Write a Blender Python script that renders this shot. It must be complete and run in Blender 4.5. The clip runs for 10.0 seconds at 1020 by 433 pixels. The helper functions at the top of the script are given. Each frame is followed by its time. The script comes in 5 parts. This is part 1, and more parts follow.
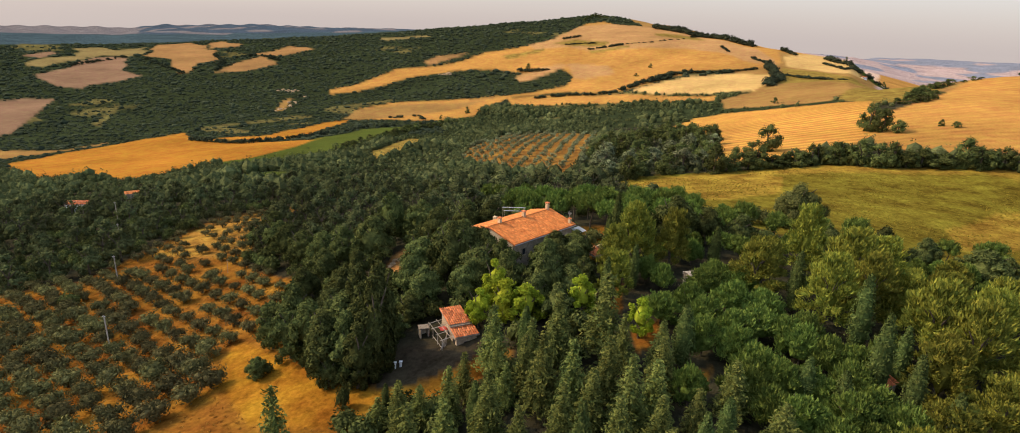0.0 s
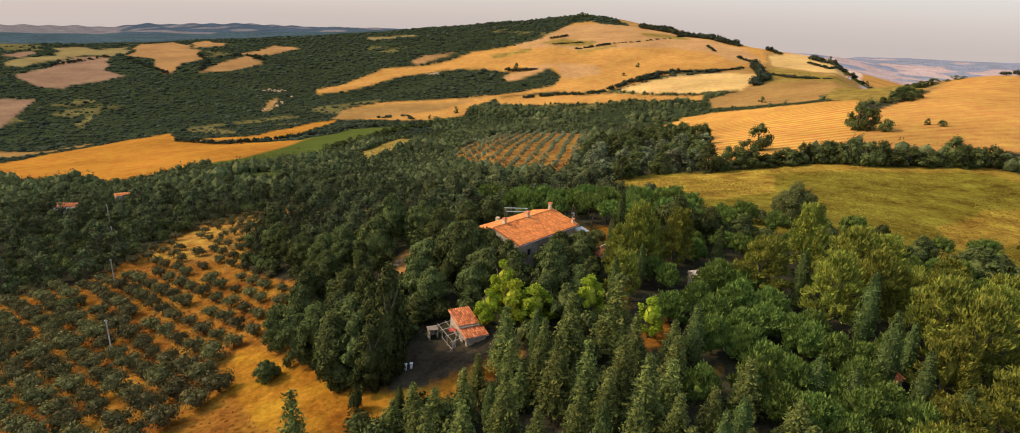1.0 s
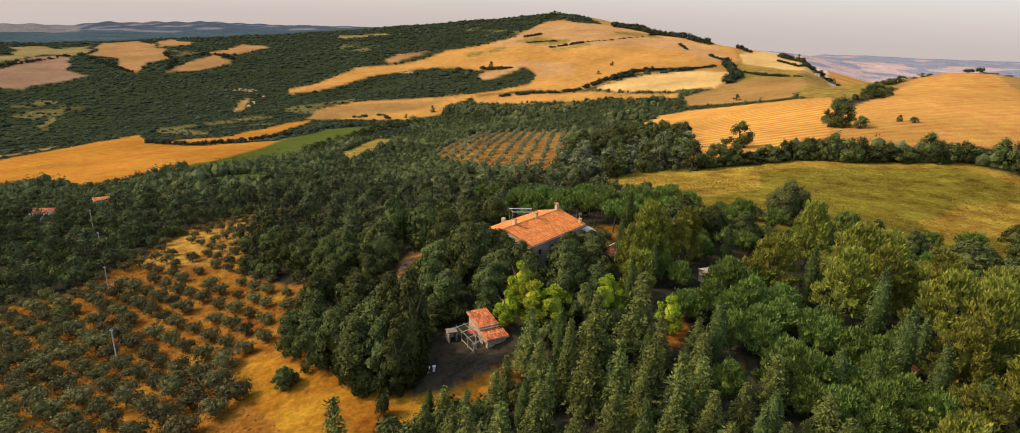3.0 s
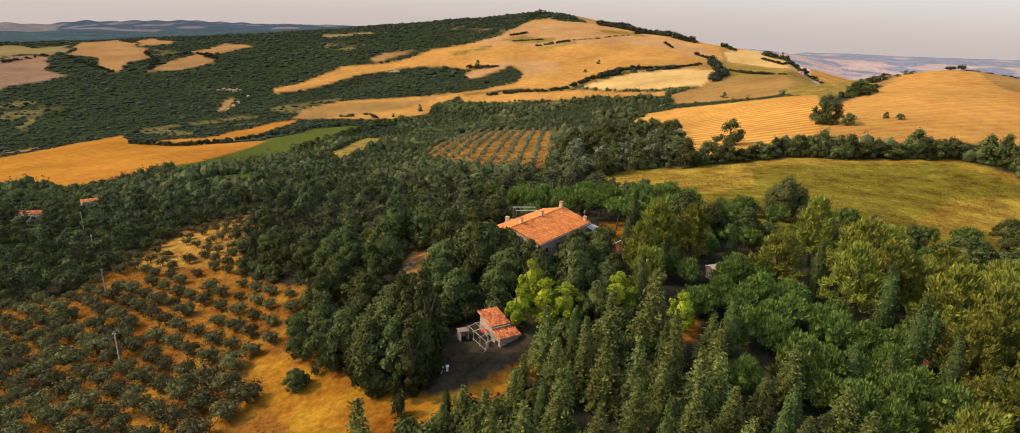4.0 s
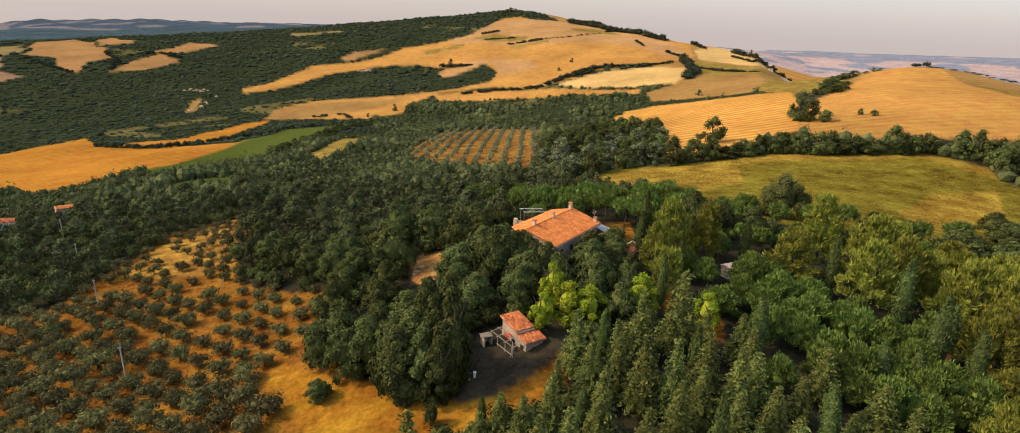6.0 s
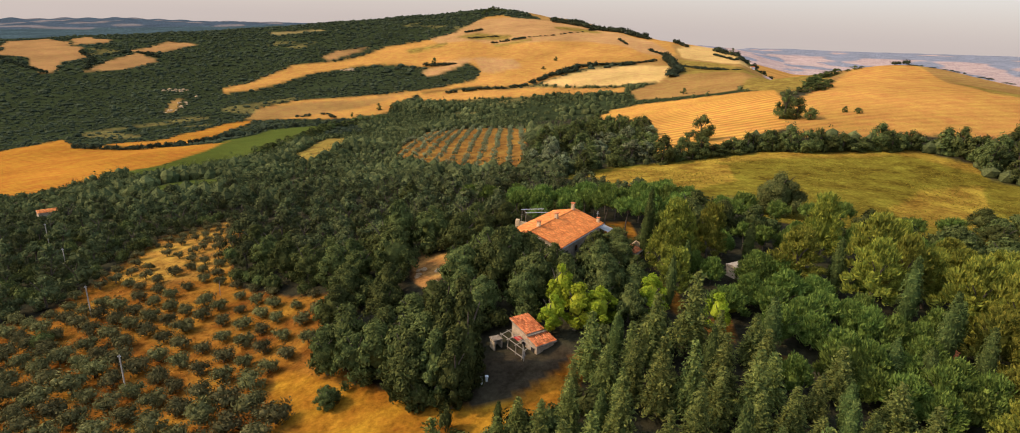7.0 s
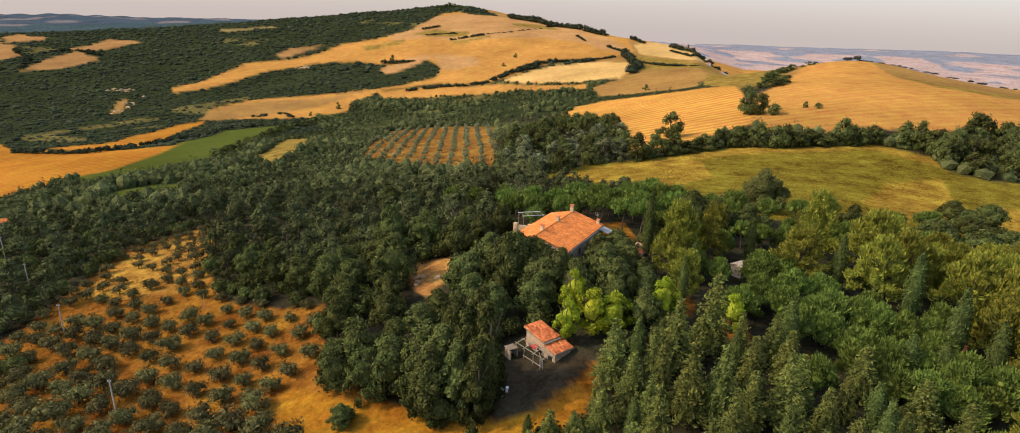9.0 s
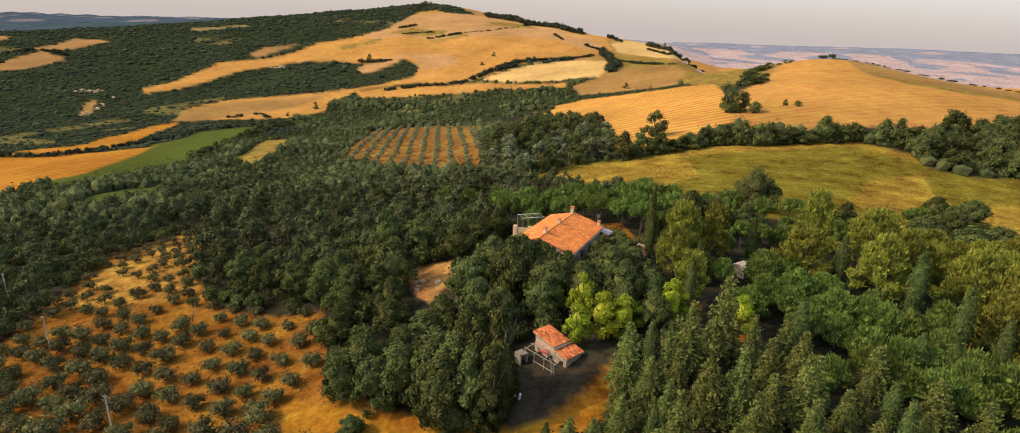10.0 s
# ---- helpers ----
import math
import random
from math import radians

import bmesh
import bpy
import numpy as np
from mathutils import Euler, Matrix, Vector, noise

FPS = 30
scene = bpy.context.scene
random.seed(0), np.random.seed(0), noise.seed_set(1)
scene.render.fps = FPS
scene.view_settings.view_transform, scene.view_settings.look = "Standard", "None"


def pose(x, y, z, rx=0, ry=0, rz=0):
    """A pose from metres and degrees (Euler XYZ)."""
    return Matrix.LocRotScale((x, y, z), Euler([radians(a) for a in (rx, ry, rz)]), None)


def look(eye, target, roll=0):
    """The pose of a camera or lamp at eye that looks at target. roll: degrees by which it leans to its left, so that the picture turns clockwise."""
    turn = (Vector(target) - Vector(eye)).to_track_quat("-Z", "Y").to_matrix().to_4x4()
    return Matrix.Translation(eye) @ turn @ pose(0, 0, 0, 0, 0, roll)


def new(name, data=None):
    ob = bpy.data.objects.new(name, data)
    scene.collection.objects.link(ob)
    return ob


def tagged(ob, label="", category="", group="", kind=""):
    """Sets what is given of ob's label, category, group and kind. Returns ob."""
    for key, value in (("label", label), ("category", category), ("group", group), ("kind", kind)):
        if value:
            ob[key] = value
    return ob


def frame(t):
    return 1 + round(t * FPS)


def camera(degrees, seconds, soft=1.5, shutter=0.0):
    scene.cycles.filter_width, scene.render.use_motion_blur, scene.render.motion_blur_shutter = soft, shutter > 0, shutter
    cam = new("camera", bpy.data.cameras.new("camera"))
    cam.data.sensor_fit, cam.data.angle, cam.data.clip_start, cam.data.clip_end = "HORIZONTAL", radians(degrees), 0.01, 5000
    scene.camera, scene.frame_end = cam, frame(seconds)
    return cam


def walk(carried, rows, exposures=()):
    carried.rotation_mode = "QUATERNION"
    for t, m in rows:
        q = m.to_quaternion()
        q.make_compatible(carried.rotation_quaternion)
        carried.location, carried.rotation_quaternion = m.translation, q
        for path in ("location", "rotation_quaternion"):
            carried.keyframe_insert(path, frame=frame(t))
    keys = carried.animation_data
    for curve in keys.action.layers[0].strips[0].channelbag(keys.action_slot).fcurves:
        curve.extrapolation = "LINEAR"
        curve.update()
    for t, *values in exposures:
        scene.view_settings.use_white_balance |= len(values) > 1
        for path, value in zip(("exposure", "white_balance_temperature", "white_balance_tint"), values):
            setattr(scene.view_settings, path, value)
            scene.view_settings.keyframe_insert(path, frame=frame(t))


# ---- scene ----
cam = camera(79.3, 10.0, soft=0.9)
METRES, EYE, TILT, LEAN, TURN = 40.0, 46.0, -17.0, -3.0, 0.0
ROWS = [
    (0.0, 0.0, 0.0, 0.0, -0.0, 0.0, -0.0),
    (0.5, -0.0395, -0.0037, 0.0028, -0.58, -0.03, 0.16),
    (1.0, -0.0838, -0.0076, 0.0067, -1.22, -0.06, 0.34),
    (1.5, -0.1254, -0.011, 0.0112, -1.83, -0.1, 0.53),
    (2.0, -0.1706, -0.0135, 0.0171, -2.46, -0.14, 0.74),
    (2.5, -0.2133, -0.0141, 0.0204, -3.08, -0.18, 0.9),
    (4.0, -0.3573, -0.0006, 0.0231, -5.08, -0.4, 1.57),
    (4.5, -0.4049, 0.0085, 0.0272, -5.71, -0.43, 1.74),
    (5.0, -0.4552, 0.0209, 0.0342, -6.38, -0.51, 2.0),
    (5.5, -0.5021, 0.0328, 0.0407, -7.04, -0.57, 2.21),
    (7.0, -0.6455, 0.0808, 0.0653, -9.36, -0.85, 2.96),
    (7.5, -0.6896, 0.0998, 0.0739, -10.19, -0.96, 3.18),
    (8.0, -0.7391, 0.1225, 0.086, -11.2, -1.1, 3.51),
    (8.5, -0.7851, 0.1456, 0.0993, -12.16, -1.23, 3.8),
    (9.0, -0.836, 0.1722, 0.1135, -13.28, -1.41, 4.13),
    (9.5, -0.884, 0.1993, 0.1275, -14.3, -1.55, 4.43),
    (10.0, -0.9369, 0.2316, 0.1417, -15.4, -1.71, 4.76),
]
walk(cam, [(t, pose(0, 0, EYE, TILT, LEAN, TURN) @ pose(METRES * x, METRES * y, METRES * z, 90 + pitch, roll, yaw)) for t, x, y, z, yaw, pitch, roll in ROWS],
     exposures=[(0.0, 0.0, 6500.0, 10.0), (10.0, 0.0, 6500.0, 10.0)])

# ---- daylight ----
SUN_UP = radians(35)
SUN_FROM = Vector((-0.985, 0.17, 0)).normalized() * math.cos(SUN_UP) + Vector((0, 0, math.sin(SUN_UP)))
sun = new("sun", bpy.data.lights.new("sun", "SUN"))
sun.matrix_world = look((0, 0, 300), Vector((0, 0, 300)) - SUN_FROM)
sun.data.energy, sun.data.angle, sun.data.color = 3.4, radians(0.5), (1.0, 0.78, 0.50)

world = bpy.data.worlds.new("sky")
scene.world = world
world.use_nodes = True
wn, wl = world.node_tree.nodes, world.node_tree.links
sky = wn.new("ShaderNodeTexSky")
sky.sky_type, sky.sun_disc = "NISHITA", False
sky.sun_elevation, sky.sun_rotation = SUN_UP, math.atan2(SUN_FROM.x, SUN_FROM.y)
sky.air_density, sky.dust_density, sky.ozone_density = 1.0, 1.5, 1.0
wash = wn.new("ShaderNodeHueSaturation")
wash.inputs["Saturation"].default_value, wash.inputs["Value"].default_value = 0.75, 1.95
wl.new(sky.outputs["Color"], wash.inputs["Color"])
# summer haze, thickest along the horizon
toward, split, thick, veil = (wn.new("ShaderNode" + k) for k in ("TexCoord", "SeparateXYZ", "MapRange", "Mix"))
wl.new(toward.outputs["Generated"], split.inputs[0])
wl.new(split.outputs["Z"], thick.inputs["Value"])
thick.interpolation_type = "SMOOTHSTEP"
thick.inputs["From Min"].default_value, thick.inputs["From Max"].default_value = -0.05, 0.42
thick.inputs["To Min"].default_value, thick.inputs["To Max"].default_value = 0.97, 0.0
veil.data_type = "RGBA"
wl.new(thick.outputs["Result"], veil.inputs[0])
wl.new(wash.outputs["Color"], veil.inputs[6])
veil.inputs[7].default_value = (2.92, 2.50, 2.38, 1)
wl.new(veil.outputs[2], wn["Background"].inputs["Color"])
wn["Background"].inputs["Strength"].default_value = 0.2


# ---- materials ----
def material(name, rough=0.8, metal=0.0, spec=0.3):
    m = bpy.data.materials.new(name)
    m.use_nodes = True
    b = m.node_tree.nodes["Principled BSDF"]
    b.inputs["Roughness"].default_value, b.inputs["Metallic"].default_value = rough, metal
    b.inputs["Specular IOR Level"].default_value = spec
    return m, m.node_tree.nodes, m.node_tree.links, b


def coords(nodes, links, scale):
    co = nodes.new("ShaderNodeTexCoord")
    mp = nodes.new("ShaderNodeMapping")
    mp.inputs["Scale"].default_value = scale if hasattr(scale, "__len__") else (scale,) * 3
    links.new(co.outputs["Object"], mp.inputs["Vector"])
    return mp.outputs["Vector"]


def noise_tex(nodes, links, scale, detail=4, rough=0.6, vec=None):
    n = nodes.new("ShaderNodeTexNoise")
    n.inputs["Scale"].default_value, n.inputs["Detail"].default_value, n.inputs["Roughness"].default_value = 1.0, detail, rough
    links.new(vec or coords(nodes, links, scale), n.inputs["Vector"])
    return n.outputs["Fac"]


def ramp(nodes, links, fac, lo, hi, a=0.3, b=0.7):
    r = nodes.new("ShaderNodeMapRange")
    r.inputs["From Min"].default_value, r.inputs["From Max"].default_value = a, b
    r.inputs["To Min"].default_value, r.inputs["To Max"].default_value = lo, hi
    links.new(fac, r.inputs["Value"])
    return r.outputs["Result"]


def maths(nodes, links, op, a, b):
    n = nodes.new("ShaderNodeMath")
    n.operation = op
    for i, v in enumerate((a, b)):
        if isinstance(v, (int, float)):
            n.inputs[i].default_value = v
        else:
            links.new(v, n.inputs[i])
    return n.outputs[0]


def mix(nodes, links, fac, a, b, blend="MIX"):
    n = nodes.new("ShaderNodeMix")
    n.data_type, n.blend_type, n.clamp_factor = "RGBA", blend, True
    for key, v in (("Factor", fac), ("A", a), ("B", b)):
        s = [i for i in n.inputs if i.name == key and (i.type == "VALUE" if key == "Factor" else i.type == "RGBA")][0]
        if isinstance(v, (int, float)):
            s.default_value = v
        elif isinstance(v, tuple):
            s.default_value = (*v, 1)
        else:
            links.new(v, s)
    return [o for o in n.outputs if o.type == "RGBA"][0]


def bump(nodes, links, b, height, dist, strength=0.6):
    n = nodes.new("ShaderNodeBump")
    n.inputs["Strength"].default_value, n.inputs["Distance"].default_value = strength, dist
    links.new(height, n.inputs["Height"])
    links.new(n.outputs["Normal"], b.inputs["Normal"])


def surface(name, c1, c2, scale, rough=0.8, fine=None, dist=0.02, metal=0.0, isle=0.0):
    """Two tones by a broad noise, broken by a fine one that also gives relief; each piece a little different."""
    m, n, l, b = material(name, rough, metal, 0.12 if rough > 0.5 else 0.5)
    broad, fin = noise_tex(n, l, scale, 4), noise_tex(n, l, fine or scale * 6, 5)
    col = mix(n, l, ramp(n, l, broad, 0, 1, 0.35, 0.65), c1, c2)
    info = n.new("ShaderNodeObjectInfo")
    shade = maths(n, l, "MULTIPLY", ramp(n, l, fin, 0.75, 1.2, 0.3, 0.7), ramp(n, l, info.outputs["Random"], 0.82, 1.18, 0, 1))
    if isle:
        shade = maths(n, l, "MULTIPLY", shade, ramp(n, l, n.new("ShaderNodeNewGeometry").outputs["Random Per Island"], 1 - isle, 1 + isle, 0, 1))
    hs = n.new("ShaderNodeHueSaturation")
    l.new(col, hs.inputs["Color"])
    l.new(shade, hs.inputs["Value"])
    l.new(hs.outputs["Color"], b.inputs["Base Color"])
    bump(n, l, b, fin, dist)
    return m


def foliage(name, c1, c2, vary=0.35, translucent=0.1, patch=0.45, blotch=0.25):
    """Leaves: each spray differs in value and hue, each tree as a whole too."""
    m, n, l, b = material(name, 0.8, 0.0, 0.0)
    geo, info = n.new("ShaderNodeNewGeometry"), n.new("ShaderNodeObjectInfo")
    isl = geo.outputs["Random Per Island"]
    col = mix(n, l, isl, (c1[0], c1[1], c1[2] * 1.5), (c2[0], c2[1], c2[2] * 1.5))
    broad, fine = noise_tex(n, l, patch, 3), noise_tex(n, l, 1.7, 3, 0.7)
    val = maths(n, l, "MULTIPLY", ramp(n, l, info.outputs["Random"], 1 - vary, 1 + vary, 0, 1), ramp(n, l, broad, 1 - blotch, 1 + blotch, 0.3, 0.7))
    val = maths(n, l, "MULTIPLY", val, ramp(n, l, fine, 0.62, 1.38, 0.3, 0.7))
    hs = n.new("ShaderNodeHueSaturation")
    l.new(col, hs.inputs["Color"])
    l.new(val, hs.inputs["Value"])
    l.new(ramp(n, l, info.outputs["Random"], 0.485, 0.515, 0, 1), hs.inputs["Hue"])
    l.new(hs.outputs["Color"], b.inputs["Base Color"])
    tr, mx = n.new("ShaderNodeBsdfTranslucent"), n.new("ShaderNodeMixShader")
    l.new(hs.outputs["Color"], tr.inputs["Color"])
    mx.inputs["Fac"].default_value = translucent
    l.new(b.outputs["BSDF"], mx.inputs[1])
    l.new(tr.outputs["BSDF"], mx.inputs[2])
    l.new(mx.outputs["Shader"], n["Material Output"].inputs["Surface"])
    return m


def ground_material():
    """The colour of the land cover comes with the sheet; drill rows on the cornfields, tufts and bare spots on all."""
    m, n, l, b = material("land", 1.0, 0.0, 0.0)
    at = n.new("ShaderNodeAttribute")
    at.attribute_name = "cover"
    big, mid, fine = noise_tex(n, l, 0.012, 5), noise_tex(n, l, 0.11, 5, 0.65), noise_tex(n, l, 1.3, 5, 0.7)
    tuft = noise_tex(n, l, 0.5, 4, 0.7)
    wv = n.new("ShaderNodeTexWave")
    wv.wave_type, wv.bands_direction = "BANDS", "Y"
    wv.inputs["Scale"].default_value, wv.inputs["Distortion"].default_value = 1.0, 9.0
    wv.inputs["Detail"].default_value, wv.inputs["Detail Scale"].default_value = 0.5, 0.22
    l.new(coords(n, l, (0.017, 0.039, 0.02)), wv.inputs["Vector"])
    rows = maths(n, l, "MULTIPLY", maths(n, l, "SUBTRACT", wv.outputs["Fac"], 0.5), maths(n, l, "MULTIPLY", at.outputs["Alpha"], 0.44))
    spots = maths(n, l, "MULTIPLY", maths(n, l, "SUBTRACT", ramp(n, l, maths(n, l, "ADD", maths(n, l, "MULTIPLY", mid, 0.6), maths(n, l, "MULTIPLY", tuft, 0.4)), -0.55, 0.5, 0.36, 0.64), 0.0), maths(n, l, "MAXIMUM", maths(n, l, "SUBTRACT", 1.0, maths(n, l, "MULTIPLY", at.outputs["Alpha"], 2.6)), 0.16))
    val = maths(n, l, "MULTIPLY", ramp(n, l, big, 0.78, 1.22), maths(n, l, "ADD", spots, 1.0))
    val = maths(n, l, "MULTIPLY", maths(n, l, "ADD", val, rows), ramp(n, l, fine, 0.7, 1.3))
    hs = n.new("ShaderNodeHueSaturation")
    l.new(at.outputs["Color"], hs.inputs["Color"])
    l.new(val, hs.inputs["Value"])
    l.new(ramp(n, l, mid, 0.488, 0.512, 0.35, 0.65), hs.inputs["Hue"])
    l.new(hs.outputs["Color"], b.inputs["Base Color"])
    bump(n, l, b, maths(n, l, "ADD", fine, mid), 0.35, 0.5)
    return m


M_LAND = ground_material()
M_OAK = foliage("oak_leaves", (0.040, 0.052, 0.011), (0.101, 0.106, 0.020))
M_HOLM = foliage("holm_oak_leaves", (0.039, 0.049, 0.013), (0.093, 0.094, 0.023))
M_COPPICE = foliage("coppice_leaves", (0.045, 0.058, 0.015), (0.107, 0.112, 0.027), patch=0.05, blotch=0.5)
M_SCRUB = foliage("maquis_leaves", (0.026, 0.033, 0.013), (0.057, 0.064, 0.022), patch=0.018)
M_ALEPPO = foliage("aleppo_needles", (0.094, 0.114, 0.013), (0.239, 0.218, 0.021), 0.22)
M_STONE = foliage("stone_pine_needles", (0.062, 0.098, 0.013), (0.143, 0.176, 0.023), 0.25)
M_CYPRESS = foliage("cypress_scales", (0.042, 0.062, 0.012), (0.092, 0.104, 0.018), 0.25)
M_FIR = foliage("fir_needles", (0.055, 0.075, 0.014), (0.159, 0.160, 0.025), 0.25)
M_OLIVE = foliage("olive_leaves", (0.070, 0.068, 0.017), (0.153, 0.130, 0.032), 0.25)
M_LIME = foliage("bright_leaves", (0.179, 0.240, 0.012), (0.336, 0.350, 0.020), 0.12, 0.35)
M_SILVER = foliage("silver_leaves", (0.075, 0.088, 0.024), (0.165, 0.168, 0.055), 0.2)
M_GROVE = foliage("grove_olive_leaves", (0.115, 0.132, 0.039), (0.230, 0.236, 0.078), 0.2)
M_DUSTY = foliage("dusty_leaves", (0.064, 0.072, 0.014), (0.120, 0.112, 0.023), 0.1)
M_DRY = foliage("dry_grass_blades", (0.22, 0.105, 0.012), (0.38, 0.19, 0.022), 0.2)
M_GRASS = foliage("meadow_grass_blades", (0.12, 0.105, 0.010), (0.29, 0.20, 0.018), 0.2)
M_BARK = surface("bark", (0.06, 0.044, 0.03), (0.11, 0.085, 0.06), 2.0, 0.95, 14, 0.05)
M_TILE = surface("terracotta_tile", (0.50, 0.145, 0.034), (0.64, 0.225, 0.060), 0.9, 0.85, 5, isle=0.22)
M_OLDTILE = surface("old_terracotta", (0.34, 0.085, 0.028), (0.60, 0.20, 0.075), 1.2, 0.9, 9, isle=0.4)
M_STONEWALL = surface("rubble_stone", (0.30, 0.23, 0.155), (0.44, 0.35, 0.25), 1.6, 0.95, 9, 0.05)
M_RUBBLE = surface("rubble_blocks", (0.36, 0.25, 0.16), (0.56, 0.42, 0.29), 2.5, 0.95, 12, 0.03)
M_PLASTER = surface("ochre_plaster", (0.48, 0.31, 0.16), (0.58, 0.41, 0.24), 0.9, 0.9, 12)
M_WHITE = surface("white_paint", (0.74, 0.72, 0.68), (0.8, 0.79, 0.76), 1.0, 0.6, 10)
M_WOOD = surface("weathered_wood", (0.20, 0.15, 0.10), (0.34, 0.27, 0.20), 2.0, 0.9, 16)
M_GREYWOOD = surface("silver_grey_wood", (0.27, 0.225, 0.175), (0.38, 0.325, 0.26), 2.0, 0.85, 16)
# near-black colour that stands for the shade inside the shed's openings
M_INNER_SHADE = surface("inner_shade", (0.02, 0.018, 0.016), (0.035, 0.03, 0.027), 2.0, 0.7, 9)
M_METAL = surface("galvanised_steel", (0.42, 0.42, 0.42), (0.55, 0.55, 0.55), 3.0, 0.45, 20, 0.005, 0.8)
M_GLASS = surface("window_glass", (0.02, 0.025, 0.03), (0.03, 0.035, 0.04), 2.0, 0.08, 9, 0.001)
M_RED = surface("faded_red_cloth", (0.40, 0.05, 0.04), (0.5, 0.09, 0.06), 2.0, 0.9, 12)
M_ROCK = surface("pale_sandstone", (0.34, 0.21, 0.10), (0.44, 0.30, 0.17), 0.5, 0.95, 4, 0.15)

# ---- the lie of the land: broad swells on rings round the orchard slope ----
SWELLS = [-4, -8, 0, 21, -6, 19, 8, -8, 6, -1, 11, 0, -2, -6, -11, 1, 3, 16, -3, 5, 0, -13, 32, 12, 17, -1, 1, -10, -22, 14, 9, -17, -9, -1, -5, 8, 0, -4, -2, -16, 3, 11, 5, 4, 4, -4, -9, -7, 2, 10, -15, 6, 19, -7, -20, -34, -15, -17, -30, -17, 5, 31, 12, -17, -21, 0, -17, -9, 39, 0, -22, 1, -7, -10, -5, 9, 40, 55, 16, -12, 1, -4, -12, -14, 6, 16, 1, -4, 1, 5, -3, -8, -6, 1, -10, -17, -2, 10, 8]
RING = np.linspace(math.log(75), math.log(5000), 11)
SECTOR = np.linspace(-56, 56, 9)
MID = (-15.0, -40.0)
# the main hill's crest: bearing, distance, and the fall of the land behind it
CREST_AT = [-40, -25, -12, -4, 4, 7, 12, 15.6, 18, 22, 27, 30, 36, 45]
CREST_FAR = [2100, 2100, 1950, 1900, 1950, 2000, 1750, 1550, 1400, 1300, 1250, 1150, 900, 800]
CREST_DROP = [0, 10, 26, 26, 20, 26, 40, 50, 55, 60, 55, 40, 10, 0]


def land(x, y):
    """Height of the ground."""
    x, y = np.asarray(x, float), np.asarray(y, float)
    u = np.log(np.hypot(x - MID[0], y - MID[1]) + 1)
    v = np.degrees(np.arctan2(x - MID[0], y - MID[1]))
    z = np.full(np.broadcast(x, y).shape, -20.0)
    du, dv = RING[1] - RING[0], SECTOR[1] - SECTOR[0]
    for i, a in enumerate(RING):
        for j, s in enumerate(SECTOR):
            z = z + SWELLS[i * 9 + j] * np.exp(-(((u - a) / du) ** 2 + ((v - s) / dv) ** 2) / 2)
    r, az = np.hypot(x, y), np.degrees(np.arctan2(x, y))
    crest = np.interp(az, CREST_AT, CREST_FAR)
    step = np.clip((r - crest) / 450, 0, 1)
    back = 1 - np.clip((r - 2500) / 900, 0, 1)
    z = z - np.interp(az, CREST_AT, CREST_DROP) * step * step * (3 - 2 * step) * back
    z = z + np.clip((r - 3400) / 900, 0, 1) * (np.where(az < 0, 4, 9) * np.sin(az * 0.55 + 0.8) + np.where(az < 0, 2, 5) * np.sin(az * 1.7) + 3 * np.sin(az * 4.1 + r / 300))
    z = z + np.clip((r - 3000) / 900, 0, 1) * np.interp(az, [-60, -31, -28, -22, -15, -9, 0], [-40, -40, -4, 8, 12, 8, 0])
    z = z + 14 * np.exp(-((x - 236) ** 2 + (y - 1835) ** 2) / 2 / 75 ** 2)
    low = np.clip((az - 28.5) / 5, 0, 1) * np.clip((r - 640) / 520, 0, 1) ** 0.7
    z = z + low * (-50 + 46 * np.clip((r - 3300) / 1400, 0, 1) + 7 * np.sin(x / 310 + np.sin(y / 270)) - z)
    z = z + 7.5 * np.exp(-((x - 410) ** 2 + (y - 487) ** 2) / 2 / 38 ** 2) - 6.5 * np.exp(-((x - 480) ** 2 + (y - 420) ** 2) / 2 / 55 ** 2)
    z = z + 38 * np.clip((az - 33) / 15, 0, 1) * np.clip((r - 3300) / 1400, 0, 1)
    far = np.minimum(r, 900) / 900
    return z + far * (1.0 * np.sin(x / 37 + 2 * np.sin(y / 61)) + 0.7 * np.sin(y / 29 + 1.4 * np.sin(x / 47)))


def height(x, y):
    return float(land(x, y))


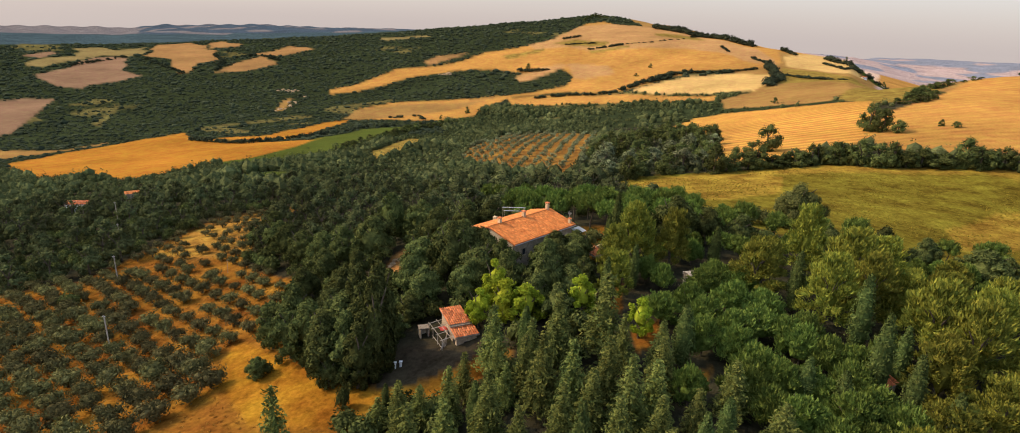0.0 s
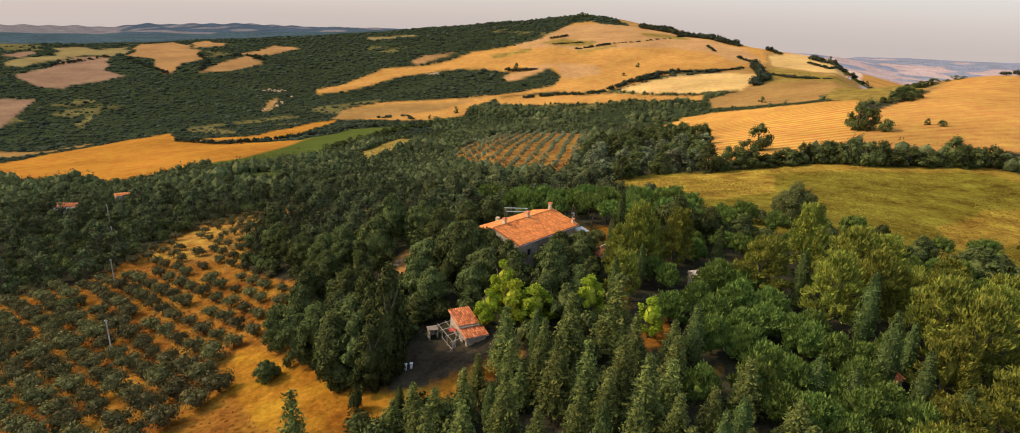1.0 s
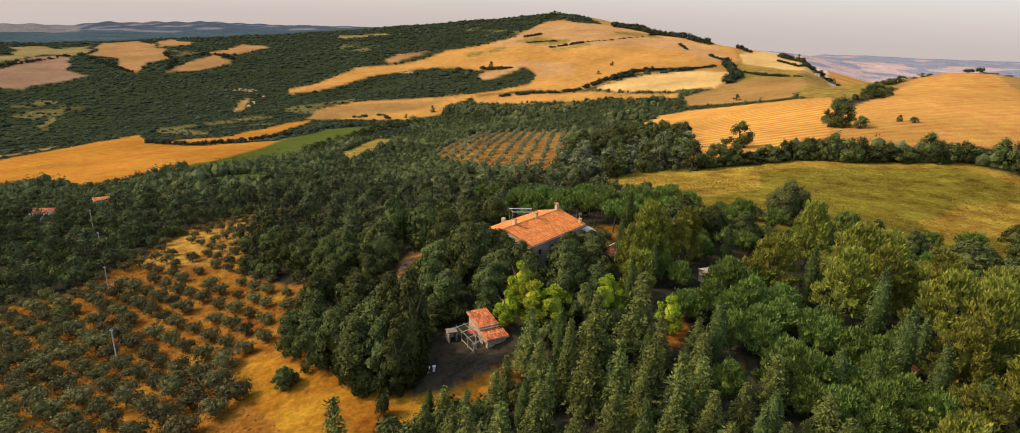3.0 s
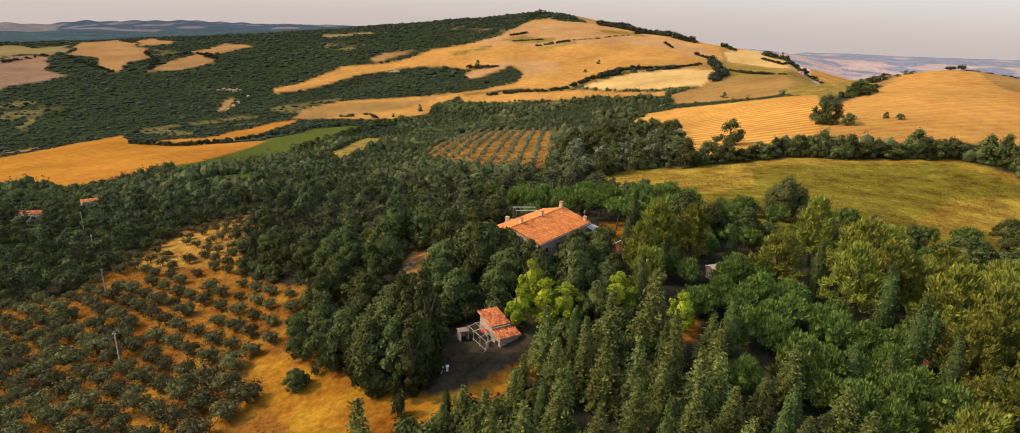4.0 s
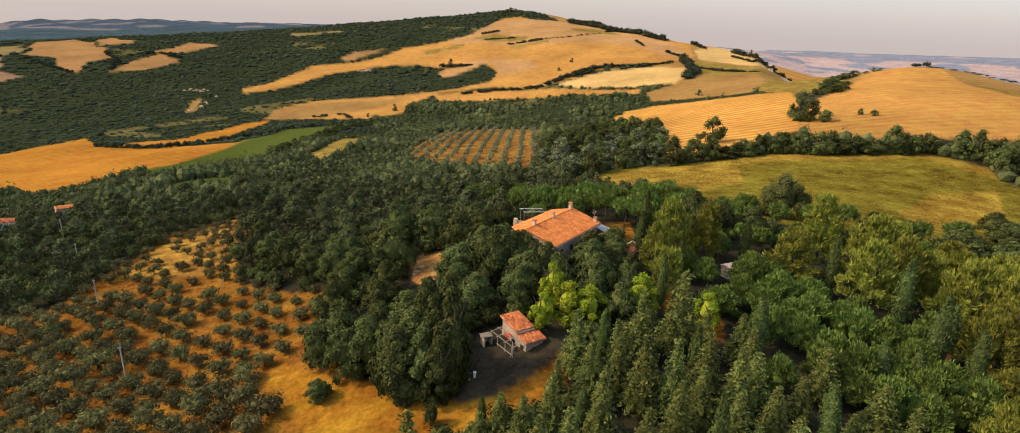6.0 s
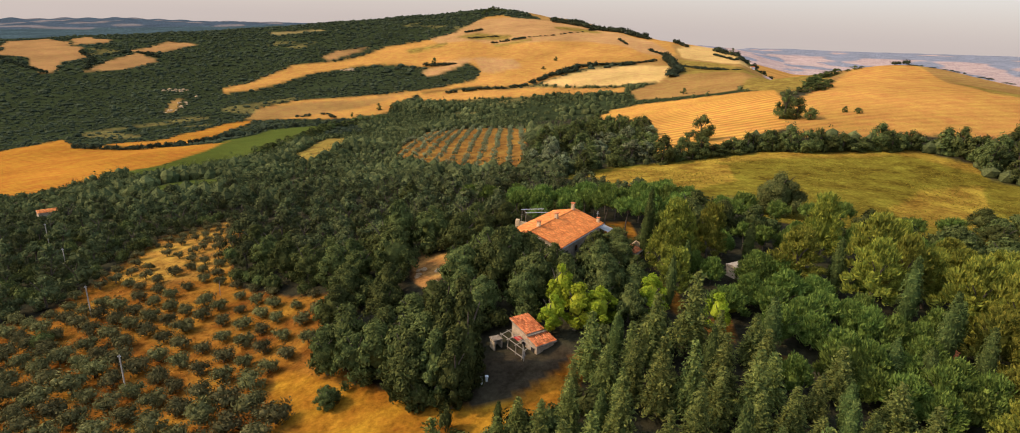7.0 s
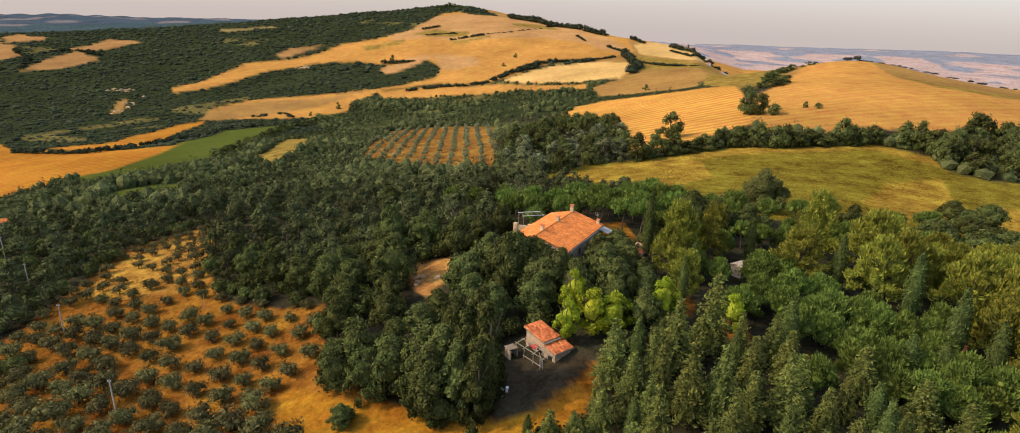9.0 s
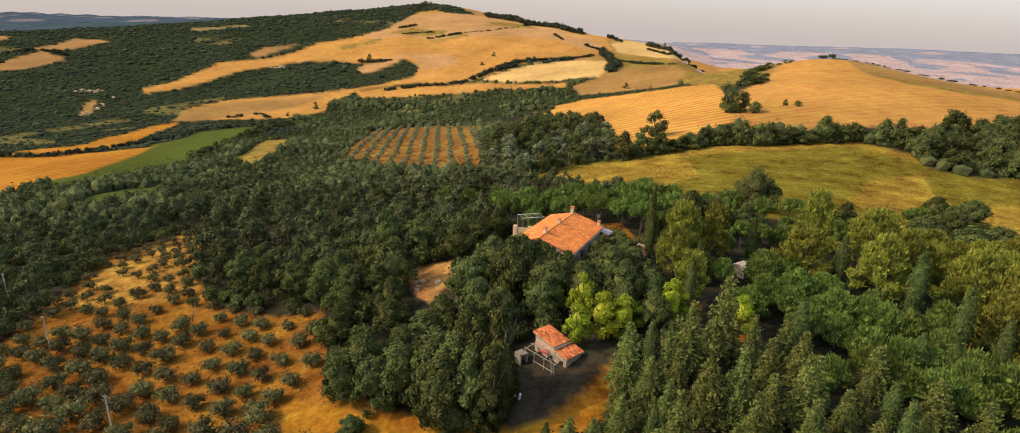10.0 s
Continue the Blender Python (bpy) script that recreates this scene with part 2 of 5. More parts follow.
# ---- land cover: fields, meadows and woods as areas of the plan ----
COVERS = {  # colour, and how strongly drill rows show
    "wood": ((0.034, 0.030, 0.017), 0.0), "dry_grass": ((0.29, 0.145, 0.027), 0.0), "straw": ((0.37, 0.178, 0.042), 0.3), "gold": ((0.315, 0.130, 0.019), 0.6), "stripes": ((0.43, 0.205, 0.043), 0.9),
    "gold2": ((0.26, 0.135, 0.048), 0.4), "pink": ((0.36, 0.19, 0.07), 0.5), "pale": ((0.46, 0.28, 0.093), 0.6), "olive_tan": ((0.19, 0.135, 0.05), 0.3),
    "tan": ((0.25, 0.135, 0.04), 0.4), "brown": ((0.20, 0.115, 0.064), 0.5), "rough": ((0.20, 0.13, 0.028), 0.1),
    "meadow": ((0.132, 0.098, 0.013), 0.0), "dry_meadow": ((0.235, 0.143, 0.021), 0.0), "green": ((0.062, 0.074, 0.014), 0.4), "soil": ((0.205, 0.083, 0.013), 0.0), "lane": ((0.26, 0.112, 0.012), 0.0), "heath": ((0.105, 0.085, 0.028), 0.0),
    # yard: soil colour darkened to carry the deep shade of the tall trees
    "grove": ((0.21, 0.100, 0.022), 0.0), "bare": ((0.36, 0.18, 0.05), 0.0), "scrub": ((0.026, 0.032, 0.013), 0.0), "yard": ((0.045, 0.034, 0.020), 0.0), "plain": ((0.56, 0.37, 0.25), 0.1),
    # far covers: the blue and pink of distant haze is mixed into these colours
    "hazy_wood": ((0.045, 0.066, 0.070), 0.0), "hazy_hill": ((0.050, 0.066, 0.082), 0.0), "hazy_blue": ((0.19, 0.19, 0.21), 0.0), "hazy_pink": ((0.37, 0.26, 0.22), 0.0), "farhaze": ((0.14, 0.12, 0.115), 0.0),
}
NAMES = list(COVERS)
FIELDS = []


def field(kind, corners):
    FIELDS.append((NAMES.index(kind), np.array(corners, float)))


field("straw", [(-299, 1071), (-262, 1150), (-227, 1254), (-169, 1259), (-108, 1289), (-51, 1347), (24, 1374), (101, 1379), (129, 1469), (195, 1674), (241, 1703), (283, 1594), (343, 1503), (396, 1415), (444, 1339), (466, 1247), (487, 1165), (433, 1021), (368, 943), (273, 947), (204, 895), (165, 876), (77, 919), (1, 918), (-30, 859), (-35, 794), (-71, 777), (-111, 770), (-182, 797), (-208, 801), (-212, 887), (-175, 938), (-98, 956), (11, 939), (88, 958), (104, 1031), (88, 1107), (39, 1105), (-13, 1146), (-75, 1197), (-112, 1203), (-170, 1173), (-210, 1126), (-245, 1075), (-289, 1034)])
field("pink", [(97, 1420), (183, 1640), (253, 1659), (352, 1563), (436, 1317), (463, 1183), (439, 1069), (410, 983), (386, 1029), (377, 1137), (334, 1202), (271, 1208), (210, 1219), (151, 1251), (104, 1308), (45, 1312), (34, 1388)])
field("rough", [(93, 1367), (136, 1382), (201, 1325), (185, 1275), (117, 1310)])
field("rough", [(155, 1241), (240, 1263), (233, 1234), (158, 1211)])
field("rough", [(-22, 1280), (67, 1321), (68, 1290), (-8, 1245)])
field("pink", [(101, 1133), (167, 1091), (173, 1019), (124, 997), (104, 1010)])
field("tan", [(-211, 804), (-211, 886), (-172, 916), (-119, 938), (-34, 928), (-10, 941), (-33, 912), (-76, 860), (-109, 838), (-155, 810), (-182, 786)])
field("pale", [(177, 872), (212, 889), (266, 920), (301, 914), (336, 906), (359, 875), (326, 788), (288, 728), (259, 752), (222, 786), (188, 816)])
field("tan", [(240, 705), (277, 719), (331, 760), (369, 743), (410, 736), (379, 648), (301, 554), (268, 512), (242, 549), (211, 606)])
field("pale", [(477, 1117), (545, 1165), (594, 1177), (548, 990), (463, 818), (436, 864), (419, 963)])
field("rough", [(277, 520), (341, 608), (391, 669), (482, 729), (417, 606), (336, 487), (280, 431), (258, 435)])
field("rough", [(403, 948), (431, 854), (432, 768), (385, 658), (365, 734), (323, 761)])
field("stripes", [(138, 512), (169, 566), (196, 562), (230, 519), (257, 491), (271, 462), (214, 357), (189, 311), (143, 287), (112, 277), (97, 281), (128, 371), (137, 433)])
field("straw", [(242, 393), (278, 420), (313, 451), (356, 493), (465, 582), (418, 487), (376, 409), (368, 354), (381, 326), (418, 322), (517, 329), (363, 236), (316, 248), (268, 253), (237, 264), (202, 270), (176, 287), (204, 339)])
field("meadow", [(43, 261), (76, 267), (105, 261), (142, 265), (167, 250), (200, 250), (214, 222), (201, 201), (204, 189), (225, 182), (260, 173), (111, 85), (107, 99), (119, 126), (96, 136), (64, 136), (56, 161), (54, 199)])
field("dry_meadow", [(53, 247), (77, 260), (98, 255), (113, 242), (100, 211), (74, 194), (56, 192)])
field("dry_meadow", [(131, 171), (162, 192), (191, 194), (163, 165), (133, 153), (120, 150)])
field("dry_meadow", [(105, 260), (141, 263), (166, 249), (199, 249), (213, 221), (205, 207), (203, 214), (192, 241), (159, 241), (132, 250), (100, 245)])
field("dry_meadow", [(141, 152), (177, 162), (188, 155), (183, 141), (147, 126), (140, 138)])
field("grove", [(-30, 386), (-20, 447), (0, 548), (41, 540), (79, 506), (48, 359), (33, 294), (22, 293), (11, 297), (-2, 313), (-15, 329), (-24, 362)])
field("green", [(-201, 438), (-195, 479), (-188, 532), (-182, 611), (-157, 699), (-94, 700), (-103, 609), (-118, 525), (-122, 452), (-142, 424), (-156, 394), (-175, 375)])
field("rough", [(-99, 436), (-93, 502), (-86, 560), (-68, 555), (-68, 455), (-71, 420), (-77, 394), (-88, 395)])
field("gold", [(-442, 547), (-438, 571), (-440, 609), (-409, 667), (-373, 725), (-338, 670), (-301, 635), (-211, 575), (-179, 571), (-176, 603), (-181, 507), (-184, 440), (-203, 397), (-220, 355), (-303, 416), (-356, 450)])
field("gold", [(-307, 648), (-265, 664), (-252, 708), (-223, 765), (-198, 793), (-196, 754), (-211, 697), (-219, 615), (-256, 609)])
field("tan", [(-561, 629), (-531, 642), (-464, 644), (-444, 678), (-437, 656), (-464, 624), (-482, 580), (-504, 562)])
field("brown", [(-924, 1227), (-933, 1315), (-995, 1513), (-967, 1543), (-909, 1512), (-833, 1392), (-807, 1308), (-718, 1240), (-727, 1175), (-753, 1142), (-747, 1103), (-796, 1110), (-866, 1180)])
field("brown", [(-843, 939), (-796, 980), (-778, 1008), (-736, 1016), (-670, 883), (-600, 746), (-613, 672)])
field("gold2", [(-890, 1571), (-1026, 1846), (-987, 1958), (-874, 1835), (-703, 1548), (-682, 1486), (-697, 1424), (-659, 1308), (-669, 1271), (-774, 1453), (-822, 1508)])
field("gold2", [(-872, 1855), (-902, 2012), (-769, 1818), (-748, 1760), (-808, 1733)])
field("gold2", [(-605, 1295), (-609, 1404), (-594, 1509), (-508, 1413), (-516, 1366), (-534, 1293)])
field("gold2", [(-622, 1563), (-589, 1725), (-491, 1621), (-528, 1563), (-577, 1497)])
field("olive_tan", [(-1194, 1754), (-1182, 1805), (-1043, 1715), (-1021, 1794), (-918, 1604), (-916, 1535), (-1003, 1579), (-995, 1513), (-1087, 1603)])
field("olive_tan", [(-1041, 1364), (-1092, 1485), (-1048, 1584), (-995, 1483), (-996, 1429), (-994, 1348)])
field("brown", [(-1178, 1537), (-1181, 1640), (-1121, 1587), (-1111, 1485)])
field("heath", [(-1352, 1716), (-1432, 1891), (-1279, 1822), (-1166, 1654), (-1246, 1660)])
field("olive_tan", [(-370, 1794), (-220, 1760), (-204, 1714), (-338, 1725)])
field("gold2", [(-183, 1311), (-157, 1370), (-93, 1365), (-124, 1324), (-165, 1276)])
field("heath", [(-548, 816), (-604, 965), (-583, 938), (-524, 791)])
field("tan", [(-339, 908), (-348, 985), (-338, 1002), (-321, 907)])
field("straw", [(1, 918), (76, 904), (161, 857), (186, 806), (248, 743), (240, 705), (177, 766), (104, 821), (11, 861)])
field("green", [(563, 1058), (629, 1108), (628, 1019), (537, 881), (529, 936)])
field("rough", [(315, 1406), (362, 1395), (405, 1346), (406, 1304), (370, 1318), (313, 1361)])
field("pink", [(11, 1089), (57, 1138), (94, 1138), (102, 1110), (77, 1081), (22, 1051)])
field("rough", [(390, 429), (382, 378), (395, 346), (446, 343), (428, 329), (378, 332), (361, 359)])
field("soil", [(-150, 150), (-123, 140), (-115, 139), (-103, 141), (-101, 153), (-100, 173), (-97, 201), (-88, 212), (-76, 226), (-70, 166), (-62, 141), (-49, 127), (-40, 124), (-39, 112), (-37, 96), (-29, 85), (-20, 79), (-12, 73), (-14, 62), (-24, 52), (-60, 30), (-150, 20), (-230, 60), (-210, 120)])
field("dry_grass", [(-97, 160), (-96, 200), (-88, 212), (-76, 226), (-72, 175), (-68, 158), (-82, 150)])
field("lane", [(-46, 98), (-34, 88), (-22, 81), (-8, 80), (1, 82), (3, 80), (-4, 73), (-10, 66), (-32, 71), (-45, 85)])
# this area paints the shaded ground beside the shed darker than the lane
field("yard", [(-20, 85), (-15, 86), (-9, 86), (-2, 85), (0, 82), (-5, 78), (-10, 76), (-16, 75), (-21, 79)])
field("bare", [(-24, 125), (-21, 132), (-14, 128), (-16, 119), (-21, 111), (-24, 118)])
field("soil", [(11, 112), (18, 133), (27, 135), (21, 110), (15, 108)])
field("soil", [(20, 83), (25, 86), (23, 79), (20, 78)])
field("soil", [(27, 72), (30, 73), (27, 68), (25, 68)])
field("soil", [(19, 96), (22, 98), (20, 89), (17, 87)])
field("green", [(-157, 318), (-141, 346), (-114, 345), (-114, 316), (-128, 286)])


def cover(x, y):
    """Index of the land cover at each place; the borders wander a little."""
    x, y = np.asarray(x, float), np.asarray(y, float)
    r = np.hypot(x, y)
    k = np.minimum(r * 0.004, 6.0)
    xs = x + k * (np.sin(y / (4 * k + 1) + 1.3) + 0.6 * np.sin(x / (2.1 * k + 0.7)))
    ys = y + k * (np.sin(x / (4.7 * k + 1)) + 0.6 * np.sin(y / (2.3 * k + 0.7) + 2))
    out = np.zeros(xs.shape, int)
    az = np.degrees(np.arctan2(x, y))
    patch = np.sin(x / 210 + np.sin(y / 330)) + np.sin(y / 260 + 1.7 * np.sin(x / 400))
    streak = np.sin(az * 1.1 + 2.2 * np.sin(r / 260)) + np.sin(r / 95 + 1.6 * np.sin(az * 0.7)) * 0.8
    streak = streak + 0.7 * np.sin(x / 71 + 2.1 * np.sin(y / 173)) * np.sin(y / 139 + 1.3 * np.sin(x / 97))
    heath = np.sin(x / 61 + np.sin(y / 83)) + np.sin(y / 112 + np.sin(x / 71)) + 0.5 * np.sin(x / 19 + 2 * np.sin(y / 23))
    for rule, name in [
        ((r > 520) & (az < 12) & (heath > 1.95), "heath"),
        ((x > 330) & (y > 300), "tan"),
        # with distance the ground takes the colours that have haze painted in
        ((r > 620) & (az > 21.5), "tan"), ((r > 860) & (az > 30.5), "hazy_pink"), ((r > 1100) & (az > 30.5) & (streak < -0.75), "hazy_blue"), ((r > 1250) & (az > 14), "straw"), ((r > 1500) & (az > 20) & (az < 30.5), "plain"), ((r > 2300) & (az > 20), "hazy_pink"),
        ((r > 2500) & (az > 20) & (streak < -0.5), "hazy_blue"), ((r > 3900) & (az > 20) & (streak < 1.5), "hazy_blue"),
        ((r > 2300) & (az < 0), "hazy_wood"), ((r > 3000) & (az < 14), "hazy_hill"), ((r > 2900) & (az < -10) & (streak > 0.75), "farhaze"), ((r > 3000) & (az < -30), "farhaze"),
    ]:
        out[rule] = NAMES.index(name)
    for kind, p in FIELDS:
        inside = np.zeros(xs.shape, bool)
        lo, hi = p.min(0), p.max(0)
        near = (xs > lo[0]) & (xs < hi[0]) & (ys > lo[1]) & (ys < hi[1])
        px, py = xs[near], ys[near]
        flag = np.zeros(px.shape, bool)
        for (ax, ay), (bx, by) in zip(p, np.roll(p, -1, 0)):
            flag ^= ((ay > py) != (by > py)) & (px < (bx - ax) * (py - ay) / (by - ay + 1e-9) + ax)
        inside[near] = flag
        out[inside] = kind
    return out


def mesh(name, verts, faces, mat, smooth=False):
    """A mesh from arrays of corners and of triangles or quads."""
    verts, faces = np.asarray(verts, np.float32), np.asarray(faces, np.int32)
    me = bpy.data.meshes.new(name)
    k = faces.shape[1]
    me.vertices.add(len(verts))
    me.vertices.foreach_set("co", verts.ravel())
    me.loops.add(faces.size)
    me.loops.foreach_set("vertex_index", faces.ravel())
    me.polygons.add(len(faces))
    me.polygons.foreach_set("loop_start", np.arange(0, faces.size, k, dtype=np.int32))
    me.polygons.foreach_set("use_smooth", np.full(len(faces), smooth))
    me.update(calc_edges=True)
    me.materials.append(mat)
    return me


def build_ground():
    az = np.concatenate([np.arange(-180, -56, 6.2), np.arange(-56, 56, 0.22), np.arange(56.1, 180, 6.2)])
    rr = np.concatenate([[1.0, 8.0, 16.0], np.exp(np.arange(math.log(24), math.log(70), 0.02)), np.exp(np.arange(math.log(70), math.log(260), 0.0115)), np.exp(np.arange(math.log(260), math.log(4950), 0.0155))])
    a, r = np.meshgrid(np.radians(az), rr)
    x, y = MID[0] + r * np.sin(a), MID[1] + r * np.cos(a)
    z = land(x, y)
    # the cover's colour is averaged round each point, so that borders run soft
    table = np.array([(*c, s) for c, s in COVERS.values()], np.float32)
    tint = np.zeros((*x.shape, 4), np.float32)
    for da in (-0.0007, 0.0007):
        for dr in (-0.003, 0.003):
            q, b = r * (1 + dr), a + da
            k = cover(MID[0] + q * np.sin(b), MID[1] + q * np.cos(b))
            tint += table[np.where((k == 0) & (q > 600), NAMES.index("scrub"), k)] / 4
    nr, na = x.shape
    i, j = np.meshgrid(np.arange(nr - 1), np.arange(na), indexing="ij")
    j2 = (j + 1) % na
    quads = np.stack([i * na + j, (i + 1) * na + j, (i + 1) * na + j2, i * na + j2], -1).reshape(-1, 4)[:, ::-1]
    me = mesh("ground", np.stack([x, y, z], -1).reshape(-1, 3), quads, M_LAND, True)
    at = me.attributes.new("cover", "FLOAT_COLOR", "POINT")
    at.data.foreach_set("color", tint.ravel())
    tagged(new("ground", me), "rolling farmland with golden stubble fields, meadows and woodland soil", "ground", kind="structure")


build_ground()


# ---- plants ----
def part(name, bm, mat, parent, label="", smooth=False):
    """Links a bmesh, or a ready mesh, as one object under a thing."""
    if isinstance(bm, bpy.types.Mesh):
        me = bm
    else:
        me = bpy.data.meshes.new(name)
        bm.normal_update()
        bm.to_mesh(me)
        bm.free()
        me.materials.append(mat)
        for p in me.polygons:
            p.use_smooth = smooth
    ob = new(name, me)
    ob.parent = parent
    return tagged(ob, label)


def thing(name, at, label, category, group="", turn=0.0):
    ob = new(name)
    ob.empty_display_size = 0.2
    ob.matrix_world = pose(*at, 0, 0, turn)
    return tagged(ob, label, category, group)


BALLS = {}


def ball(sub):
    if sub not in BALLS:
        bm = bmesh.new()
        bmesh.ops.create_icosphere(bm, subdivisions=sub, radius=1)
        bm.verts.ensure_lookup_table()
        BALLS[sub] = (np.array([v.co[:] for v in bm.verts]), np.array([[v.index for v in f.verts] for f in bm.faces]))
        bm.free()
    return BALLS[sub]


def unit(v):
    return v / (np.linalg.norm(v, axis=-1, keepdims=True) + 1e-9)


def join(parts):
    v, f, k = [], [], 0
    for a, b in parts:
        v.append(a)
        f.append(b + k)
        k += len(a)
    return np.concatenate(v), np.concatenate(f)


def sprays(rng, pos, nor, size, loose=0.7, long=1.0, brush=0.0):
    """Small leaf sprays, two loose blades each, that face roughly along nor; brush: needle tufts that point outwards and so much up."""
    n = len(pos)
    nor = unit(nor + loose * rng.normal(size=(n, 3)))
    t = unit(np.cross(nor, rng.normal(size=(n, 3))))
    if brush:
        t = unit(nor + [0, 0, brush] + 0.35 * rng.normal(size=(n, 3)))
        nor = unit(np.cross(t, rng.normal(size=(n, 3))))
    b = np.cross(nor, t) * (0.5 if brush else 0.8)
    s = size * rng.uniform(0.55, 1.35, (n, 1))
    fold = nor * s * rng.uniform(-0.4, 0.5, (n, 1))
    apart = (b * 0.55 + t * rng.uniform(-0.5, 0.5, (n, 1)) * long) * s
    v = np.stack([pos + apart - t * s * 0.75 * long, pos + apart + b * s * 0.85 + fold, pos + apart + t * s * 0.9 * long,
                  pos - apart - t * s * 0.75 * long, pos - apart + t * s * 0.9 * long, pos - apart - b * s * 0.85 - fold], 1).reshape(-1, 3)
    return v, np.arange(n * 6).reshape(-1, 3)


def clumps(rng, centres, radii, per, size, core=0.6, sub=1, loose=0.5, up=0.15, long=1.0, brush=0.0):
    """A crown: ragged dark cores wrapped in leaf sprays."""
    out = []
    bv, bf = ball(sub)
    centres = np.asarray(centres, float)
    away = unit(centres - centres.mean(0))
    for c, r, form in zip(centres, np.asarray(radii, float), away):
        lump = 1 + 0.09 * rng.normal(size=(len(bv), 1)).clip(-1.5, 1.5)
        out.append((c + bv * r * core * lump, bf))
        d = unit(rng.normal(size=(per, 3)) + [0, 0, up])
        out.append(sprays(rng, c + d * r * rng.uniform(0.62, 1.16, (per, 1)), d + 1.1 * form + [0, 0, up], size, loose, long, brush))
    return join(out)


def heart(rng, rx, rz, z):
    """The dense inside of a crown: a solid core added to stop sunlight passing through."""
    bv, bf = ball(2 if rx > 1.2 else 1)
    return np.array([0, 0, z]) + bv * [rx, rx, rz] * (1 + 0.1 * rng.normal(size=(len(bv), 1)).clip(-1.5, 1.5)), bf


def tube(rng, pts, r0, r1, n=6):
    """A tapered, slightly crooked limb."""
    pts = np.asarray(pts, float)
    vs, fs = [], []
    for i, p in enumerate(pts):
        r = r0 + (r1 - r0) * i / (len(pts) - 1)
        d = unit(pts[min(i + 1, len(pts) - 1)] - pts[max(i - 1, 0)])
        a = unit(np.cross(d, [0.3, 1, 0.2]))
        b = np.cross(d, a)
        th = np.arange(n) * 2 * math.pi / n
        vs.append(p + r * (np.cos(th)[:, None] * a + np.sin(th)[:, None] * b) * rng.uniform(0.85, 1.15, (n, 1)))
    for i in range(len(pts) - 1):
        for k in range(n):
            k2 = (k + 1) % n
            fs += [[i * n + k, i * n + k2, (i + 1) * n + k2], [i * n + k, (i + 1) * n + k2, (i + 1) * n + k]]
    return np.concatenate(vs), np.array(fs)


def trunk_of(rng, h, r, limbs=4, spread=1.5, fork=0.45):
    lean = rng.normal(size=2) * 0.04 * h
    mid = np.array([lean[0], lean[1], h * fork])
    out = [tube(rng, [[0, 0, -0.6], [lean[0] * 0.3, lean[1] * 0.3, h * fork * 0.5], mid], r, r * 0.7)]
    for i in range(limbs):
        a = i * 2 * math.pi / limbs + rng.uniform(-0.4, 0.4)
        tip = mid + [math.cos(a) * spread, math.sin(a) * spread, (h - mid[2]) * rng.uniform(0.45, 0.8)]
        out.append(tube(rng, [mid, (mid + tip) / 2 + [0, 0, 0.15 * h * rng.uniform(0, 0.5)], tip], r * 0.55, r * 0.15, 5))
    return join(out)


# each grows a trunk and a crown for a plant 1 unit = 1 metre; h is height, w is width
def oak(rng, h, w, n=48, per=56, size=0.35, sub=1, low=0.06, lump=(0.07, 0.135)):
    c, r = [], []
    for i in range(n):
        a, q = rng.uniform(0, 2 * math.pi), math.sqrt(rng.uniform(0.08, 1))
        zz = rng.uniform(low, 0.88)
        rad = math.sin(math.pi * min(1, (zz - low + 0.24) / 1.09)) * 0.5 * w * q * 0.92
        c.append((rad * math.cos(a), rad * math.sin(a), h * zz))
        r.append(np.array([1, 1, 0.85]) * w * rng.uniform(*lump))
    crown = clumps(rng, c, r, per, size, sub=sub, long=1.15)
    if per >= 50:
        crown = join([crown, heart(rng, 0.24 * w, 0.26 * h, h * (0.47 + low / 3))])
    return trunk_of(rng, h, 0.035 * h, 4, w * 0.25), crown


def aleppo(rng, h, w, n=44, per=60, size=0.34, sub=1):
    """Flat puffs of needles at the ends of the limbs, with dark gaps between the layers."""
    c, r = [], []
    for i in range(n):
        zz = 0.22 + 0.74 * (i + rng.uniform(0, 1)) / n
        a = i * 2.4 + rng.uniform(-0.5, 0.5)
        rad = 0.5 * w * rng.uniform(0.45, 1.05) * (1.06 - zz) ** 0.6 * 1.15
        c.append((rad * math.cos(a), rad * math.sin(a), h * zz - 0.03 * h))
        r.append(np.array([1, 1, 0.62]) * w * rng.uniform(0.085, 0.15))
    crown = join([clumps(rng, c, r, per, size, 0.55, sub, 0.45, 0.5, 1.35, 0.9), heart(rng, 0.15 * w, 0.28 * h, h * 0.52)])
    return trunk_of(rng, h * 0.85, 0.026 * h, 6, w * 0.2, 0.5), crown


